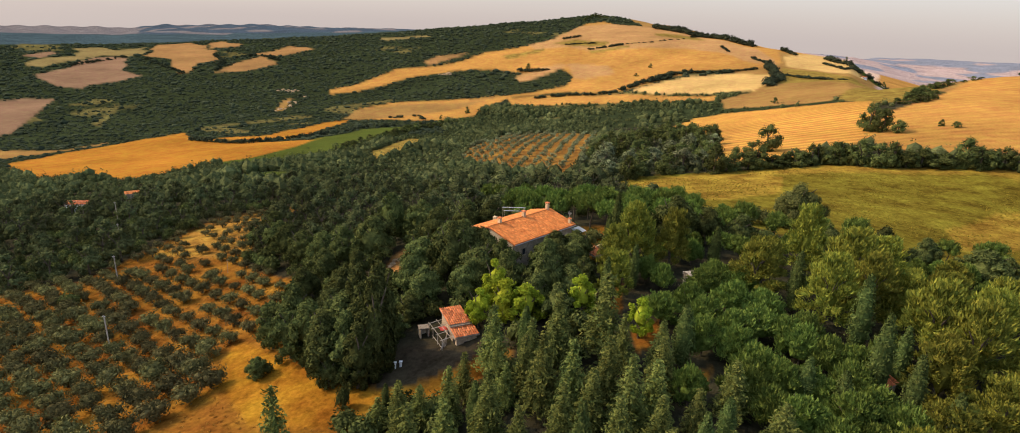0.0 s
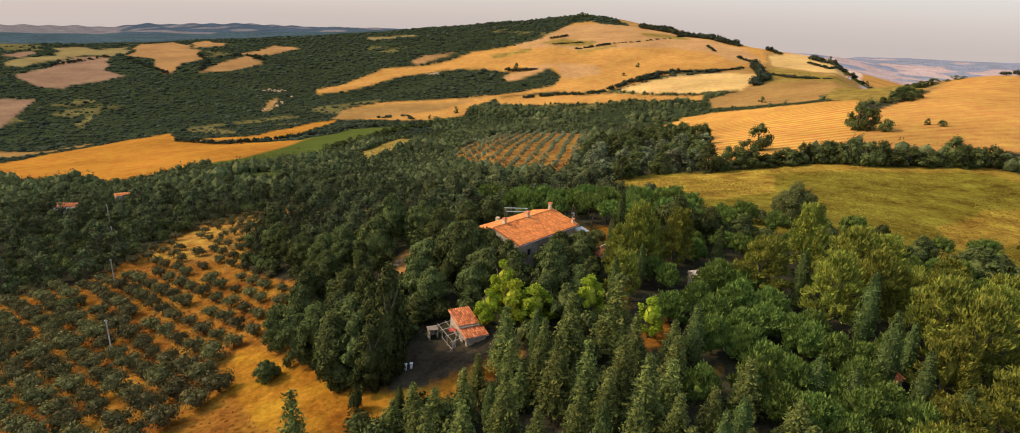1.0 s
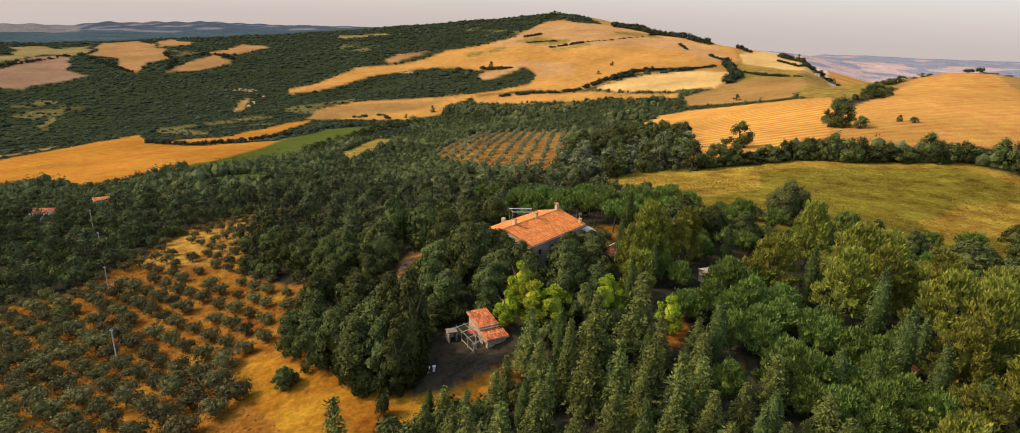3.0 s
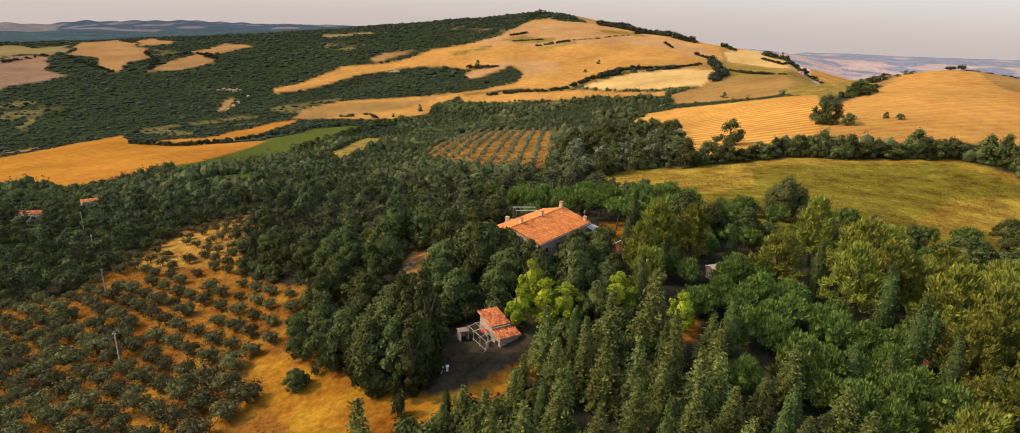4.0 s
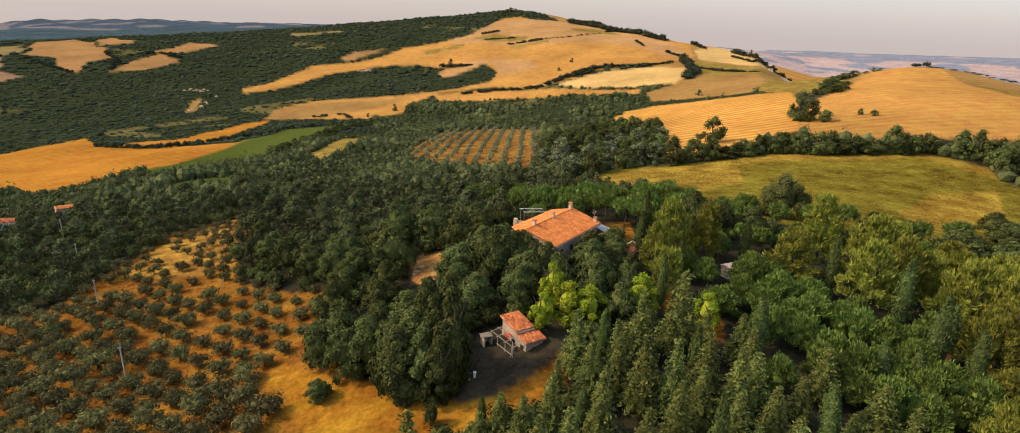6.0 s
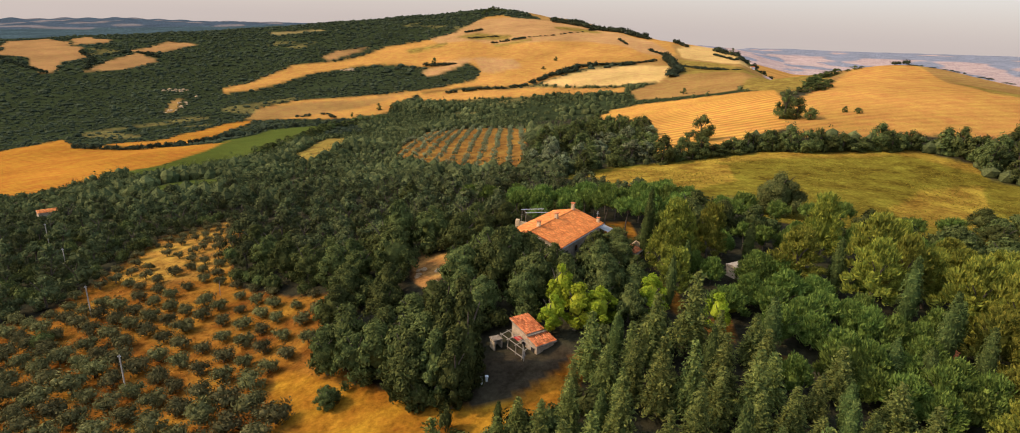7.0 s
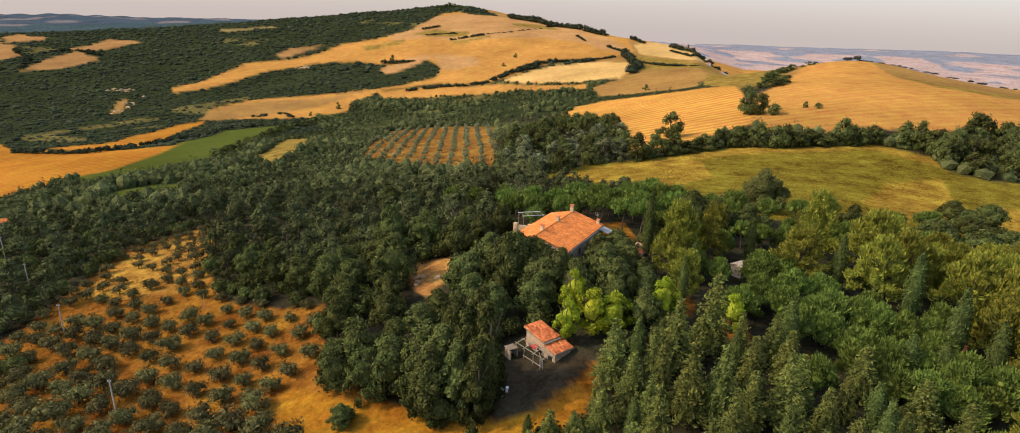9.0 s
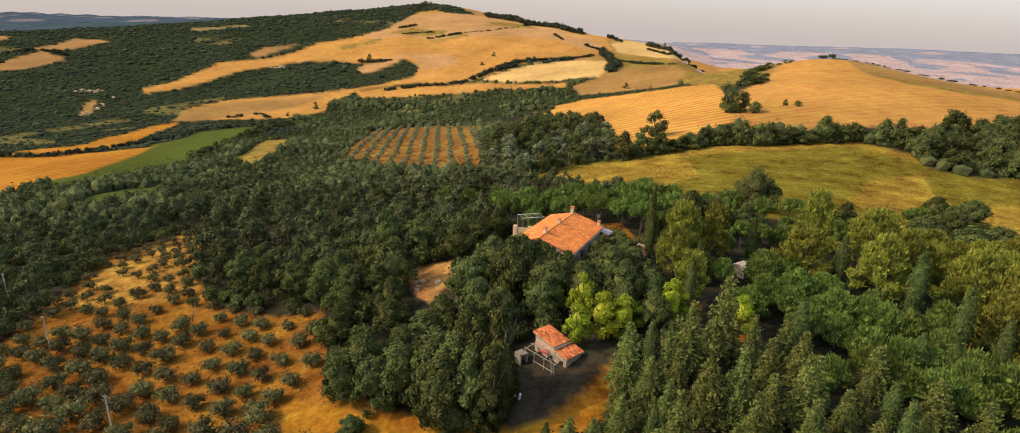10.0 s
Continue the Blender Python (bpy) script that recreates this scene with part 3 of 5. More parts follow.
def stone_pine(rng, h, w, n=17, per=74, size=0.35, sub=1):
    """A dome of upright needle brushes down to the ground."""
    c, r = [], []
    for i in range(n):
        a, q = i * 2.4 + rng.uniform(-0.3, 0.3), math.sqrt((i + 0.5) / n)
        rad = 0.44 * w * q
        c.append((rad * math.cos(a), rad * math.sin(a), h * (0.84 - 0.5 * q ** 2.4 + rng.uniform(-0.05, 0.05))))
        r.append(np.array([1, 1, 1.1]) * w * rng.uniform(0.12, 0.18))
    crown = join([clumps(rng, c, r, per, size, 0.66, sub, 0.4, 0.6, 1.4, 1.5), heart(rng, 0.27 * w, 0.27 * h, h * 0.42)])
    return trunk_of(rng, h, 0.025 * h, 5, w * 0.3, 0.4), crown


def umbrella(rng, h, w, n=11, per=60, size=0.36, sub=1):
    c, r = [], []
    for i in range(n):
        a, q = i * 2.4, math.sqrt((i + 0.5) / n)
        rad = 0.42 * w * q
        c.append((rad * math.cos(a), rad * math.sin(a), h * (0.82 - 0.2 * q * q + rng.uniform(-0.05, 0.05))))
        r.append(np.array([1, 1, 1.0]) * w * rng.uniform(0.14, 0.2))
    return trunk_of(rng, h, 0.022 * h, 5, w * 0.3, 0.5), clumps(rng, c, r, per, size, 0.7, sub, 0.45, 0.5, 1.4, 1.2)


def cypress(rng, h, w, n=620, size=0.2):
    bv, bf = ball(2)
    zc = (bv[:, 2:3] + 1) / 2
    prof = np.sin(np.pi * np.clip(zc * 0.93 + 0.05, 0, 1) ** 0.75) ** 0.8
    core = np.concatenate([bv[:, :2] / np.maximum(np.linalg.norm(bv[:, :2], axis=1, keepdims=True), 0.2) * prof * w * 0.40 * (1 + 0.1 * rng.normal(size=zc.shape)), zc * h * 0.97 + 0.2], 1)
    zz = rng.uniform(0.02, 0.99, n) ** 0.9
    a = rng.uniform(0, 2 * math.pi, n)
    rad = np.sin(np.pi * np.clip(zz * 0.93 + 0.05, 0, 1) ** 0.75) ** 0.8 * w * 0.5 * rng.uniform(0.8, 1.1, n)
    d = np.stack([np.cos(a), np.sin(a), np.full(n, 0.4)], 1)
    pos = np.stack([rad * np.cos(a), rad * np.sin(a), zz * h + 0.25], 1)
    return tube(rng, [[0, 0, -0.6], [0, 0, h * 0.4]], 0.12, 0.08), join([(core, bf), sprays(rng, pos, d, size, 0.3, 1.3)])


def fir(rng, h, w, tiers=18, size=0.25):
    out = []
    for k in range(tiers):
        f = (k + 0.5) / tiers
        z0 = h * (0.10 + 0.88 * f)
        reach = 0.5 * w * (1 - f) ** 0.8 + 0.18
        nb = max(4, int(9 * (1 - f) + 4))
        for i in range(nb):
            a = (i + rng.uniform(-0.3, 0.3)) * 2 * math.pi / nb + k * 0.7
            ln = reach * rng.uniform(0.75, 1.15)
            m = max(5, int(ln * 6.5))
            s = np.linspace(0.25, 1, m)
            side = rng.uniform(-1, 1, m) * 0.30 * ln * (1.05 - s)
            z = z0 + ln * (0.10 * s - 0.22 * s * s) + rng.uniform(-0.08, 0.08, m)
            pos = np.stack([np.cos(a) * s * ln - np.sin(a) * side, np.sin(a) * s * ln + np.cos(a) * side, z], 1)
            nor = np.stack([np.full(m, 0.3 * np.cos(a)), np.full(m, 0.3 * np.sin(a)), np.ones(m)], 1)
            out.append(sprays(rng, pos, nor, size, 0.45, 1.35))
    bv, bf = ball(2)
    zc = (bv[:, 2:3] + 1) / 2
    ring = bv[:, :2] / np.maximum(np.linalg.norm(bv[:, :2], axis=1, keepdims=True), 0.15)
    core = np.concatenate([ring * (1.0 - zc) ** 0.9 * w * 0.22 * (1 + 0.15 * rng.normal(size=zc.shape)), h * (0.10 + zc * 0.84)], 1)
    out.append((core, bf))
    return tube(rng, [[0, 0, -0.6], [0, 0, h * 0.5], [0, 0, h * 0.97]], 0.018 * h, 0.03), join(out)


def olive(rng, h, w, n=9, per=48, size=0.27, sub=1):
    c, r = [], []
    for i in range(n):
        a, q = i * 2.4 + rng.uniform(-0.5, 0.5), math.sqrt((i + 0.3) / n)
        c.append((0.34 * w * q * math.cos(a), 0.34 * w * q * math.sin(a), h * rng.uniform(0.26, 0.68)))
        r.append(np.array([1, 1, 0.9]) * w * rng.uniform(0.19, 0.27))
    return trunk_of(rng, h * 0.8, 0.05 * h, 3, w * 0.2, 0.35), clumps(rng, c, r, per, size, 0.55, sub, 0.8, 0.2, 1.2)


def shrub(rng, h, w, n=7, per=34, size=0.36, sub=1):
    c, r = [], []
    for i in range(n):
        a, q = i * 2.4, math.sqrt((i + 0.3) / n)
        c.append((0.3 * w * q * math.cos(a), 0.3 * w * q * math.sin(a), h * (0.60 - 0.25 * q)))
        r.append(np.array([w * 0.22, w * 0.22, h * 0.36]) * rng.uniform(0.8, 1.15))
    return tube(rng, [[0, 0, -0.4], [0, 0, h * 0.5]], 0.07, 0.03), clumps(rng, c, r, per, size, 0.66, sub)


KINDS = {  # grower, height, width, leaves, name, label, category, how many different ones
    "oak": (oak, 10.5, 9.5, M_OAK, "oak_tree", "dark green broadleaf oak with a dense rounded crown", "tree", 5, {}),
    "lime": (oak, 8, 5, M_LIME, "lime_tree", "bright yellow-green young broadleaf tree beside the stone shed", "tree", 2, dict(n=26, per=60, size=0.26, low=0.12, lump=(0.08, 0.14))),
    "aleppo": (aleppo, 12, 8, M_ALEPPO, "aleppo_pine", "tall yellow-green pine with open tufted crown", "tree", 4, {}),
    "stone": (stone_pine, 7, 5.5, M_STONE, "young_stone_pine", "low bright green pine with a dense domed crown", "tree", 4, {}),
    "umbrella": (umbrella, 8, 6, M_STONE, "umbrella_pine", "umbrella pine of the row behind the farmhouse", "tree", 3, {}),
    "cypress": (cypress, 10, 2.4, M_CYPRESS, "cypress_tree", "slender dark green columnar cypress", "tree", 3, {}),
    "fir": (fir, 10, 4.6, M_FIR, "fir_tree", "dark conical fir with tiered drooping branches", "tree", 4, {}),
    "olive": (olive, 3.6, 4.6, M_OLIVE, "olive_tree", "grey-green olive tree on orange dry soil", "olive tree", 5, {}),
    "bush": (shrub, 3.5, 4.5, M_OAK, "bush", "rounded dark green bush on dry grass", "bush", 3, {}),
    "tall": (oak, 13, 6.5, M_OAK, "tall_evergreen", "tall dark evergreen with foliage down to the ground", "tree", 3, dict(n=64, per=64, size=0.34, low=0.03, lump=(0.08, 0.15))),
    "ash": (oak, 12, 15, M_DUSTY, "field_tree", "round dusty green tree standing in the meadow", "tree", 1, dict(n=60, per=170, size=0.34, low=0.03, lump=(0.07, 0.13))),
    "thicket": (shrub, 5, 6, M_DUSTY, "thicket", "brownish half-dry thicket on dry grass", "bush", 2, {}),
    "holm": (oak, 8.5, 9, M_HOLM, "holm_oak", "dark evergreen holm oak of the lower wood", "tree", 5, dict(n=17, per=25, size=0.48, low=0.05, lump=(0.10, 0.18))),
    "far_oak": (oak, 10, 10, M_OAK, "hedge_tree", "dark green hedge tree between the fields", "tree", 4, dict(n=13, per=16, size=0.72, low=0.02, lump=(0.13, 0.22))),
    "hedge_oak": (oak, 10, 10, M_OAK, "hedge_tree", "dark green hedge tree between the fields", "tree", 4, dict(n=26, per=28, size=0.5, low=0.02, lump=(0.09, 0.17))),
    "far_silver": (oak, 9, 8, M_SILVER, "silver_poplar", "silvery grey-leaved tree at the wood's edge", "tree", 2, dict(n=16, per=34, size=0.5, low=0.02, lump=(0.10, 0.19))),
    "far_olive": (olive, 4.6, 6.0, M_GROVE, "grove_olive", "silver-grey olive tree in a planted row", "olive tree", 3, dict(n=6, per=16, size=0.42)),
    "far_bush": (shrub, 3.5, 5, M_SCRUB, "hedge_bush", "dark green bush in a field hedge", "bush", 3, dict(n=5, per=14, size=0.45)),
}
MODELS = {}


def model(kind, k):
    if (kind, k) not in MODELS:
        grow, h, w, mat, name, label, cat, count, extra = KINDS[kind]
        rng = np.random.default_rng(100 * list(KINDS).index(kind) + k)
        (tv, tf), (cv, cf) = grow(rng, h, w, **extra)
        MODELS[kind, k] = (mesh("trunk", tv, tf, M_BARK, True), mesh("crown", cv, cf, mat))
    return MODELS[kind, k]


PLACED = []
dice = random.Random(7)


def covers(spots):
    """The name of the land cover at each of many places."""
    p = np.array(spots, float).reshape(-1, 2)
    return [NAMES[k] for k in cover(p[:, 0], p[:, 1])]


def plant(kind, x, y, h=None, w=None, group=""):
    grow, h0, w0, mat, name, label, cat, count, extra = KINDS[kind]
    trunk, crown = model(kind, dice.randrange(count))
    ob = thing(name, (x, y, height(x, y)), label, cat, group, dice.uniform(0, 360))
    h, w = h or h0, w or w0
    ob.scale = (w / w0 * dice.uniform(0.93, 1.07), w / w0 * dice.uniform(0.93, 1.07), h / h0)
    part("trunk", trunk, None, ob)
    part("crown", crown, None, ob)
    PLACED.append((x, y, w))
    return ob


def along(points, gap):
    """Places at even steps along a line of the plan, a little off it."""
    for (ax, ay), (bx, by) in zip(points, points[1:]):
        n = max(1, round(math.hypot(bx - ax, by - ay) / gap))
        for i in range(n):
            f = (i + dice.uniform(-0.4, 0.4)) / n
            yield ax + (bx - ax) * f + dice.uniform(-0.25, 0.25) * gap, ay + (by - ay) * f + dice.uniform(-0.25, 0.25) * gap


def within(p, x, y):
    odd = False
    for (ax, ay), (bx, by) in zip(p, p[1:] + p[:1]):
        if (ay > y) != (by > y) and x < (bx - ax) * (y - ay) / (by - ay) + ax:
            odd = not odd
    return odd


def scatter(p, gap):
    """Jittered places over an area of the plan."""
    xs, ys = [q[0] for q in p], [q[1] for q in p]
    y = min(ys)
    while y < max(ys):
        x = min(xs) + dice.uniform(0, gap)
        while x < max(xs):
            a, b = x + dice.uniform(-0.4, 0.4) * gap, y + dice.uniform(-0.4, 0.4) * gap
            if within(p, a, b):
                yield a, b
            x += gap
        y += gap


# ---- single trees that stand out: x, y, height, width ----
for kind, spots in {
    "aleppo": [(24, 104, 13, 8), (31, 104, 12, 7), (20, 99, 11, 6), (42.4, 93.5, 11, 9), (57.7, 94, 14, 10), (57, 86.5, 13, 8), (49.4, 84, 13, 8), (60, 76, 14, 10), (62, 71, 14, 9),
               (55.5, 67, 11, 8), (51, 58, 8, 8), (62, 86, 11, 8), (56, 106, 14, 8), (66, 99, 12, 9), (70, 88, 11, 9), (69, 78, 13, 9), (73, 70, 13, 10), (66, 63, 12, 9), (78, 98, 10, 8), (82, 90, 11, 9), (47, 100, 9, 6), (19, 92, 9, 6), (58, 60, 10, 8)],
    "umbrella": [(-4, 190, 8, 6), (0, 172, 8, 6), (7, 168, 8, 6), (11, 155, 8, 6), (14, 145, 8, 6), (17, 137, 8, 6), (20, 131, 8, 6), (23, 126, 8, 6),
                 (25, 121, 8, 6), (28, 117, 7, 5), (42, 110, 6, 5), (45, 108, 6, 5), (3, 146, 8, 6), (7, 140, 8, 6), (12, 133, 8, 6)],
    "cypress": [(22.2, 112, 12, 2.4), (20.2, 108.4, 9, 2.2), (38, 102, 9, 2.4), (47, 89.6, 10, 2.6), (51.5, 78.7, 12, 3), (48.2, 68, 12, 2.8), (53, 71, 9, 2.2),
                (25.2, 73.8, 9, 2.8), (38.1, 65.7, 7, 2.4), (49.5, 63, 10, 2.6), (51, 58, 9, 2.6), (-2, 65, 7, 2), (26.2, 58.5, 6.5, 2.2), (41.5, 63.5, 7, 2.4), (-13.7, 69.4, 5, 1.4), (17, 89, 9, 2)],
    "fir": [(-11.7, 67.3, 7, 3.6), (-8.9, 66.5, 6.5, 3.6), (-5.4, 66.9, 8.5, 4.0), (-14.2, 67, 5, 3.2), (-22.8, 55.5, 15, 5.6), (-17, 50, 10, 4.0), (-31, 52, 9, 4.0), (28.5, 63.5, 8, 4.8), (14, 66, 10.5, 4.8), (9.4, 65.2, 11, 4.8), (6, 66.4, 11.5, 5.2), (5, 74.5, 9, 3.6), (-0.4, 62.5, 10.5, 4.4), (-5.2, 58.8, 10, 4.4),
            (14, 57.5, 8, 4.0), (8, 60, 9, 4.4), (3, 57, 9, 4.0), (18.7, 58, 7.5, 4.0), (32, 57.5, 7, 4.8), (24.7, 53, 7, 4.0), (18.8, 53.5, 7, 4.0), (15, 77, 13, 6.4), (8.5, 75, 12, 5.6),
            (17, 73, 9, 4.0), (11.5, 62, 9, 4.0), (13, 52, 8, 4.0), (0.5, 71, 9, 4.0), (23.5, 60.5, 6.5, 3.6), (19.5, 64, 8, 4.5), (22, 72.5, 8, 4.5), (21, 68, 8.5, 4.5)],
    "lime": [(-2.6, 87.6, 7.5, 5), (-0.3, 92, 10, 5), (1.2, 87.5, 8.5, 6), (4.6, 86.5, 7.5, 6), (13, 87, 8, 5), (21, 81, 7, 4.5)],
    "bush": [(-35.6, 84.3, 2.5, 3.5), (-20, 72.3, 4, 2.6), (-18.6, 68, 3, 5), (-14.5, 67.5, 3.5, 4), (-11, 69, 4, 5), (-7, 68, 4, 5), (-10.6, 65, 4, 5), (-16, 65.7, 3.5, 5), (-6, 64, 4, 5), (-94.4, 124.6, 3.5, 5.5)],
    "ash": [(75, 149, 12, 15)],
    "thicket": [(15, 119.5, 3, 4), (18, 117, 3, 4.5), (19.5, 121, 3, 5), (16, 124, 3, 5), (22.5, 115, 3, 4), (20, 114.5, 2.2, 3), (61, 148, 5, 8), (55, 146, 4.5, 7), (66, 150, 5, 8)],
}.items():
    for spot in spots:
        plant(kind, *spot)
for x, y in [(29.8, 87.4), (31, 83), (25, 84.7), (34.3, 79.4), (38, 80), (40.5, 77.4), (28.7, 76.2), (32.5, 74.2), (41.6, 74.7), (44.3, 72.8), (46.8, 71), (41, 64.7), (38.8, 67), (45, 67.5), (35.6, 66.7),
             (33.7, 69.7), (42, 61.2), (46, 64), (35.3, 60), (38, 57.3), (42.7, 57.5), (47, 59.4), (34, 93.7), (36.4, 87.4), (33, 62.5), (31.2, 66), (36.5, 95.5), (40, 93.6), (41, 86), (44, 79)]:
    plant("stone", x, y, dice.uniform(4.8, 6), dice.uniform(5.2, 6.4))
for spot in [(-14.4, 108, 10, 9), (-8.2, 104, 12.5, 10), (-9.5, 112, 10, 9), (-3.5, 98.5, 10, 9), (1.5, 96, 9, 8), (-15.0, 100, 9, 7), (-12.5, 96.5, 8, 8), (-5.5, 96, 8, 7),
             (-28, 94.6, 8, 8), (-23.3, 87.6, 11, 9), (-33.7, 94, 11, 9), (-29.2, 87.6, 10, 8), (-37, 92.5, 9, 7), (-32.5, 88, 10, 7), (-25, 84.5, 11, 7.5)]:
    plant("oak", *spot)
for spot in [(-24.5, 79.8, 12, 6.5), (-20.3, 82.8, 17, 6.5), (-19, 76.6, 11, 5), (-22.5, 82, 13, 6.5), (-19.3, 81.8, 15, 6), (-17.2, 78.8, 17, 6), (-21, 78.6, 12, 6), (-17.0, 82.3, 17.5, 6), (-15.6, 88.2, 4.5, 4.5), (-20, 86.5, 9.5, 6.5), (-14.3, 92.5, 5, 5)]:
    plant("tall", *spot)
for spot in [(-26, 140.4, 13, 9), (-18.5, 138, 10, 9), (-12.9, 125, 10, 9), (-21.9, 206, 10, 9), (7.6, 93.5, 9, 8), (8.5, 100, 8.5, 7), (14.5, 106.5, 6.5, 6), (-3.5, 105, 10, 8), (0.8, 101, 9, 7),
             (12.9, 100.7, 7, 8), (12, 92.3, 7, 7), (99, 117, 9, 12), (107, 111, 9, 12), (145, 139, 10, 11), (134, 136.5, 8, 10), (128, 131, 8, 10), (118, 112, 10, 12), (139, 146, 8, 9), (124, 122, 7, 9), (10.5, 103.5, 5, 5), (9.5, 86.7, 7, 6), (6.3, 90, 7, 6), (-23.5, 77.8, 5, 4), (-36.2, 83.5, 4, 4), (10.5, 99.7, 7, 6.5), (14.9, 98.4, 5.5, 5)]:
    plant("oak", *spot)
for spot in [(-62, 162, 10, 9), (-57, 150, 10, 9.5), (-51, 140, 10, 9.5), (-45, 133, 10, 9), (-39, 129, 9, 9), (-34, 126, 8, 8), (-28.5, 106, 7, 8), (-23.5, 101, 5.5, 7), (-20, 105, 5, 6), (-2.5, 103.5, 10, 8), (-6.5, 105, 12, 11), (10.5, 107.5, 7, 7), (8.5, 104, 6.5, 7), (14.5, 109, 6.5, 6)]:
    plant("oak", *spot)

# ---- hedges, belts and lone trees between the fields ----
for line, gap, h, w in [
    ([(93, 262), (121, 265), (142, 265), (162, 253), (187, 248), (210, 244), (220, 228), (208, 207)], 4.6, 11, 9.5),
    ([(-38, 731), (-66, 713), (-90, 662), (-106, 588), (-112, 495), (-126, 446)], 7, 7, 9),
    ([(262, 420), (271, 413), (290, 424), (296, 440)], 6, 5.5, 9), ([(280, 436), (300, 458), (325, 488)], 6, 6, 10), ([(330, 490), (346, 500), (366, 504)], 7, 5, 8), ([(366, 504), (388, 505)], 7, 3, 6),
    ([(199, 1739), (242, 1846), (264, 1743)], 9, 9, 10),
]:
    for x, y in along(line, gap):
        plant("hedge_oak" if y < 345 and x > 0 else "far_oak", x, y, h * dice.uniform(0.55, 1.25), w * dice.uniform(0.8, 1.6), "hedge trees")
bushes = []
for line, gap, h, w in [
    ([(41, 894), (87, 892), (136, 874), (159, 873)], 5, 4, 7),
    ([(160, 878), (189, 907), (242, 923)], 5, 5, 8),
    ([(210, 916), (247, 943), (277, 942)], 5, 6, 9),
    ([(272, 945), (315, 921), (374, 940)], 6, 3.5, 8),
    ([(391, 952), (372, 887), (356, 828)], 4, 9, 11),
    ([(308, 743), (334, 784), (368, 843)], 5, 8, 11),
    ([(378, 857), (388, 797), (392, 732)], 6, 3, 8),
    ([(120, 1405), (158, 1421)], 6, 4, 8),
    ([(113, 1333), (147, 1328), (179, 1316)], 7, 2.5, 9),
    ([(159, 1252), (196, 1254), (231, 1267)], 5, 3.5, 8),
    ([(235, 1273), (288, 1280), (368, 1324)], 12, 1.6, 6),
    ([(382, 1350), (418, 1373)], 6, 3, 7),
    ([(404, 1218), (395, 1139)], 6, 2.5, 6),
    ([(406, 1058), (409, 1023), (408, 984)], 5, 3.5, 7),
    ([(356, 1582), (383, 1493), (399, 1436)], 5, 7, 12),
    ([(496, 996), (483, 908), (532, 955)], 6, 3, 7),
    ([(20, 1126), (42, 1106), (64, 1105), (86, 1100)], 8, 5, 8),
    ([(-153, 801), (-115, 822), (-103, 780)], 6, 3, 6),
    ([(-332, 641), (-244, 584), (-204, 614), (-167, 699), (-132, 711), (-40, 705)], 6, 4, 6), ([(334, 1494), (390, 1394), (438, 1320), (467, 1215)], 5, 9, 12), ([(502, 1178), (506, 1118)], 8, 6, 8), ([(550, 1100), (519, 936), (546, 941), (577, 919)], 12, 7, 9),
    ([(-948, 1355), (-944, 1459), (-916, 1539)], 12, 5, 9), ([(-846, 1487), (-714, 1337), (-651, 1267)], 12, 5, 9), ([(-716, 1550), (-639, 1429), (-600, 1298)], 12, 6, 10), ([(-644, 1493), (-592, 1517), (-515, 1431)], 12, 6, 10),
    ([(404, 494), (412, 486)], 4, 3.5, 6), ([(412, 486), (436, 464), (462, 440), (486, 412), (512, 380)], 7, 1.3, 4.5),
]:
    for x, y in along(line, gap * 0.68):
        if dice.random() < 0.85:
            bushes.append((x, y, h * dice.uniform(0.6, 1.7), w * dice.uniform(0.7, 2.1)))
bushes.sort(key=lambda q: math.hypot(q[0], q[1]))
for spot in bushes[:290]:
    plant("far_bush", *spot, "hedge bushes")
grown = [shrub(np.random.default_rng(70 + k), 3.5, 5, n=5, per=14, size=0.45)[1] for k in range(4)]
leafy = []
for i, (x, y, h, w) in enumerate(bushes[290:]):
    spin = np.array(Matrix.Rotation(i * 1.9, 3, "Z")) @ np.diag([w / 5, w / 5, h / 3.5])
    leafy.append((grown[i % 4][0] @ spin.T + [x, y, height(x, y)], grown[i % 4][1]))
tagged(new("far_hedges", mesh("far_hedges", *join(leafy), M_SCRUB)), "dark scrubby hedges between the far fields", "hedge", kind="stuff")
for area, gap, h in [
    ([(227, 227), (196, 194), (206, 185), (224, 181), (267, 177), (368, 238), (306, 240), (255, 241)], 10.5, 13),
    ([(60, 385), (90, 414), (127, 437), (130, 385), (108, 313), (93, 267), (62, 256), (43, 262), (36, 286)], 12, 10.5),
]:
    for x, y in scatter(area, gap):
        silver = area[0][0] == 60 and y < 330 and dice.random() < 0.5
        plant("far_silver" if silver else "hedge_oak", x, y, h * dice.uniform(0.75, 1.2), 11 * dice.uniform(0.8, 1.25), "trees round the meadow")
for x, y, h, w in [(133, 308, 16, 14), (200, 338, 18, 13), (204, 332, 14, 12), (208, 325, 8, 9), (122, 300, 8, 9), (-51, 818, 9, 9), (36, 1131, 11, 13), (232, 1031, 7, 9), (198, 972, 5, 8), (236, 333, 4, 4),
                   (239, 326, 4, 5), (567, 1066, 10, 11), (683, 1139, 10, 11), (246, 571, 6, 8), (-36, 812, 6, 7), (-82, 788, 5, 6), (145, 262, 8, 8)]:
    plant("hedge_oak" if y < 345 else "far_oak", x, y, h, w)

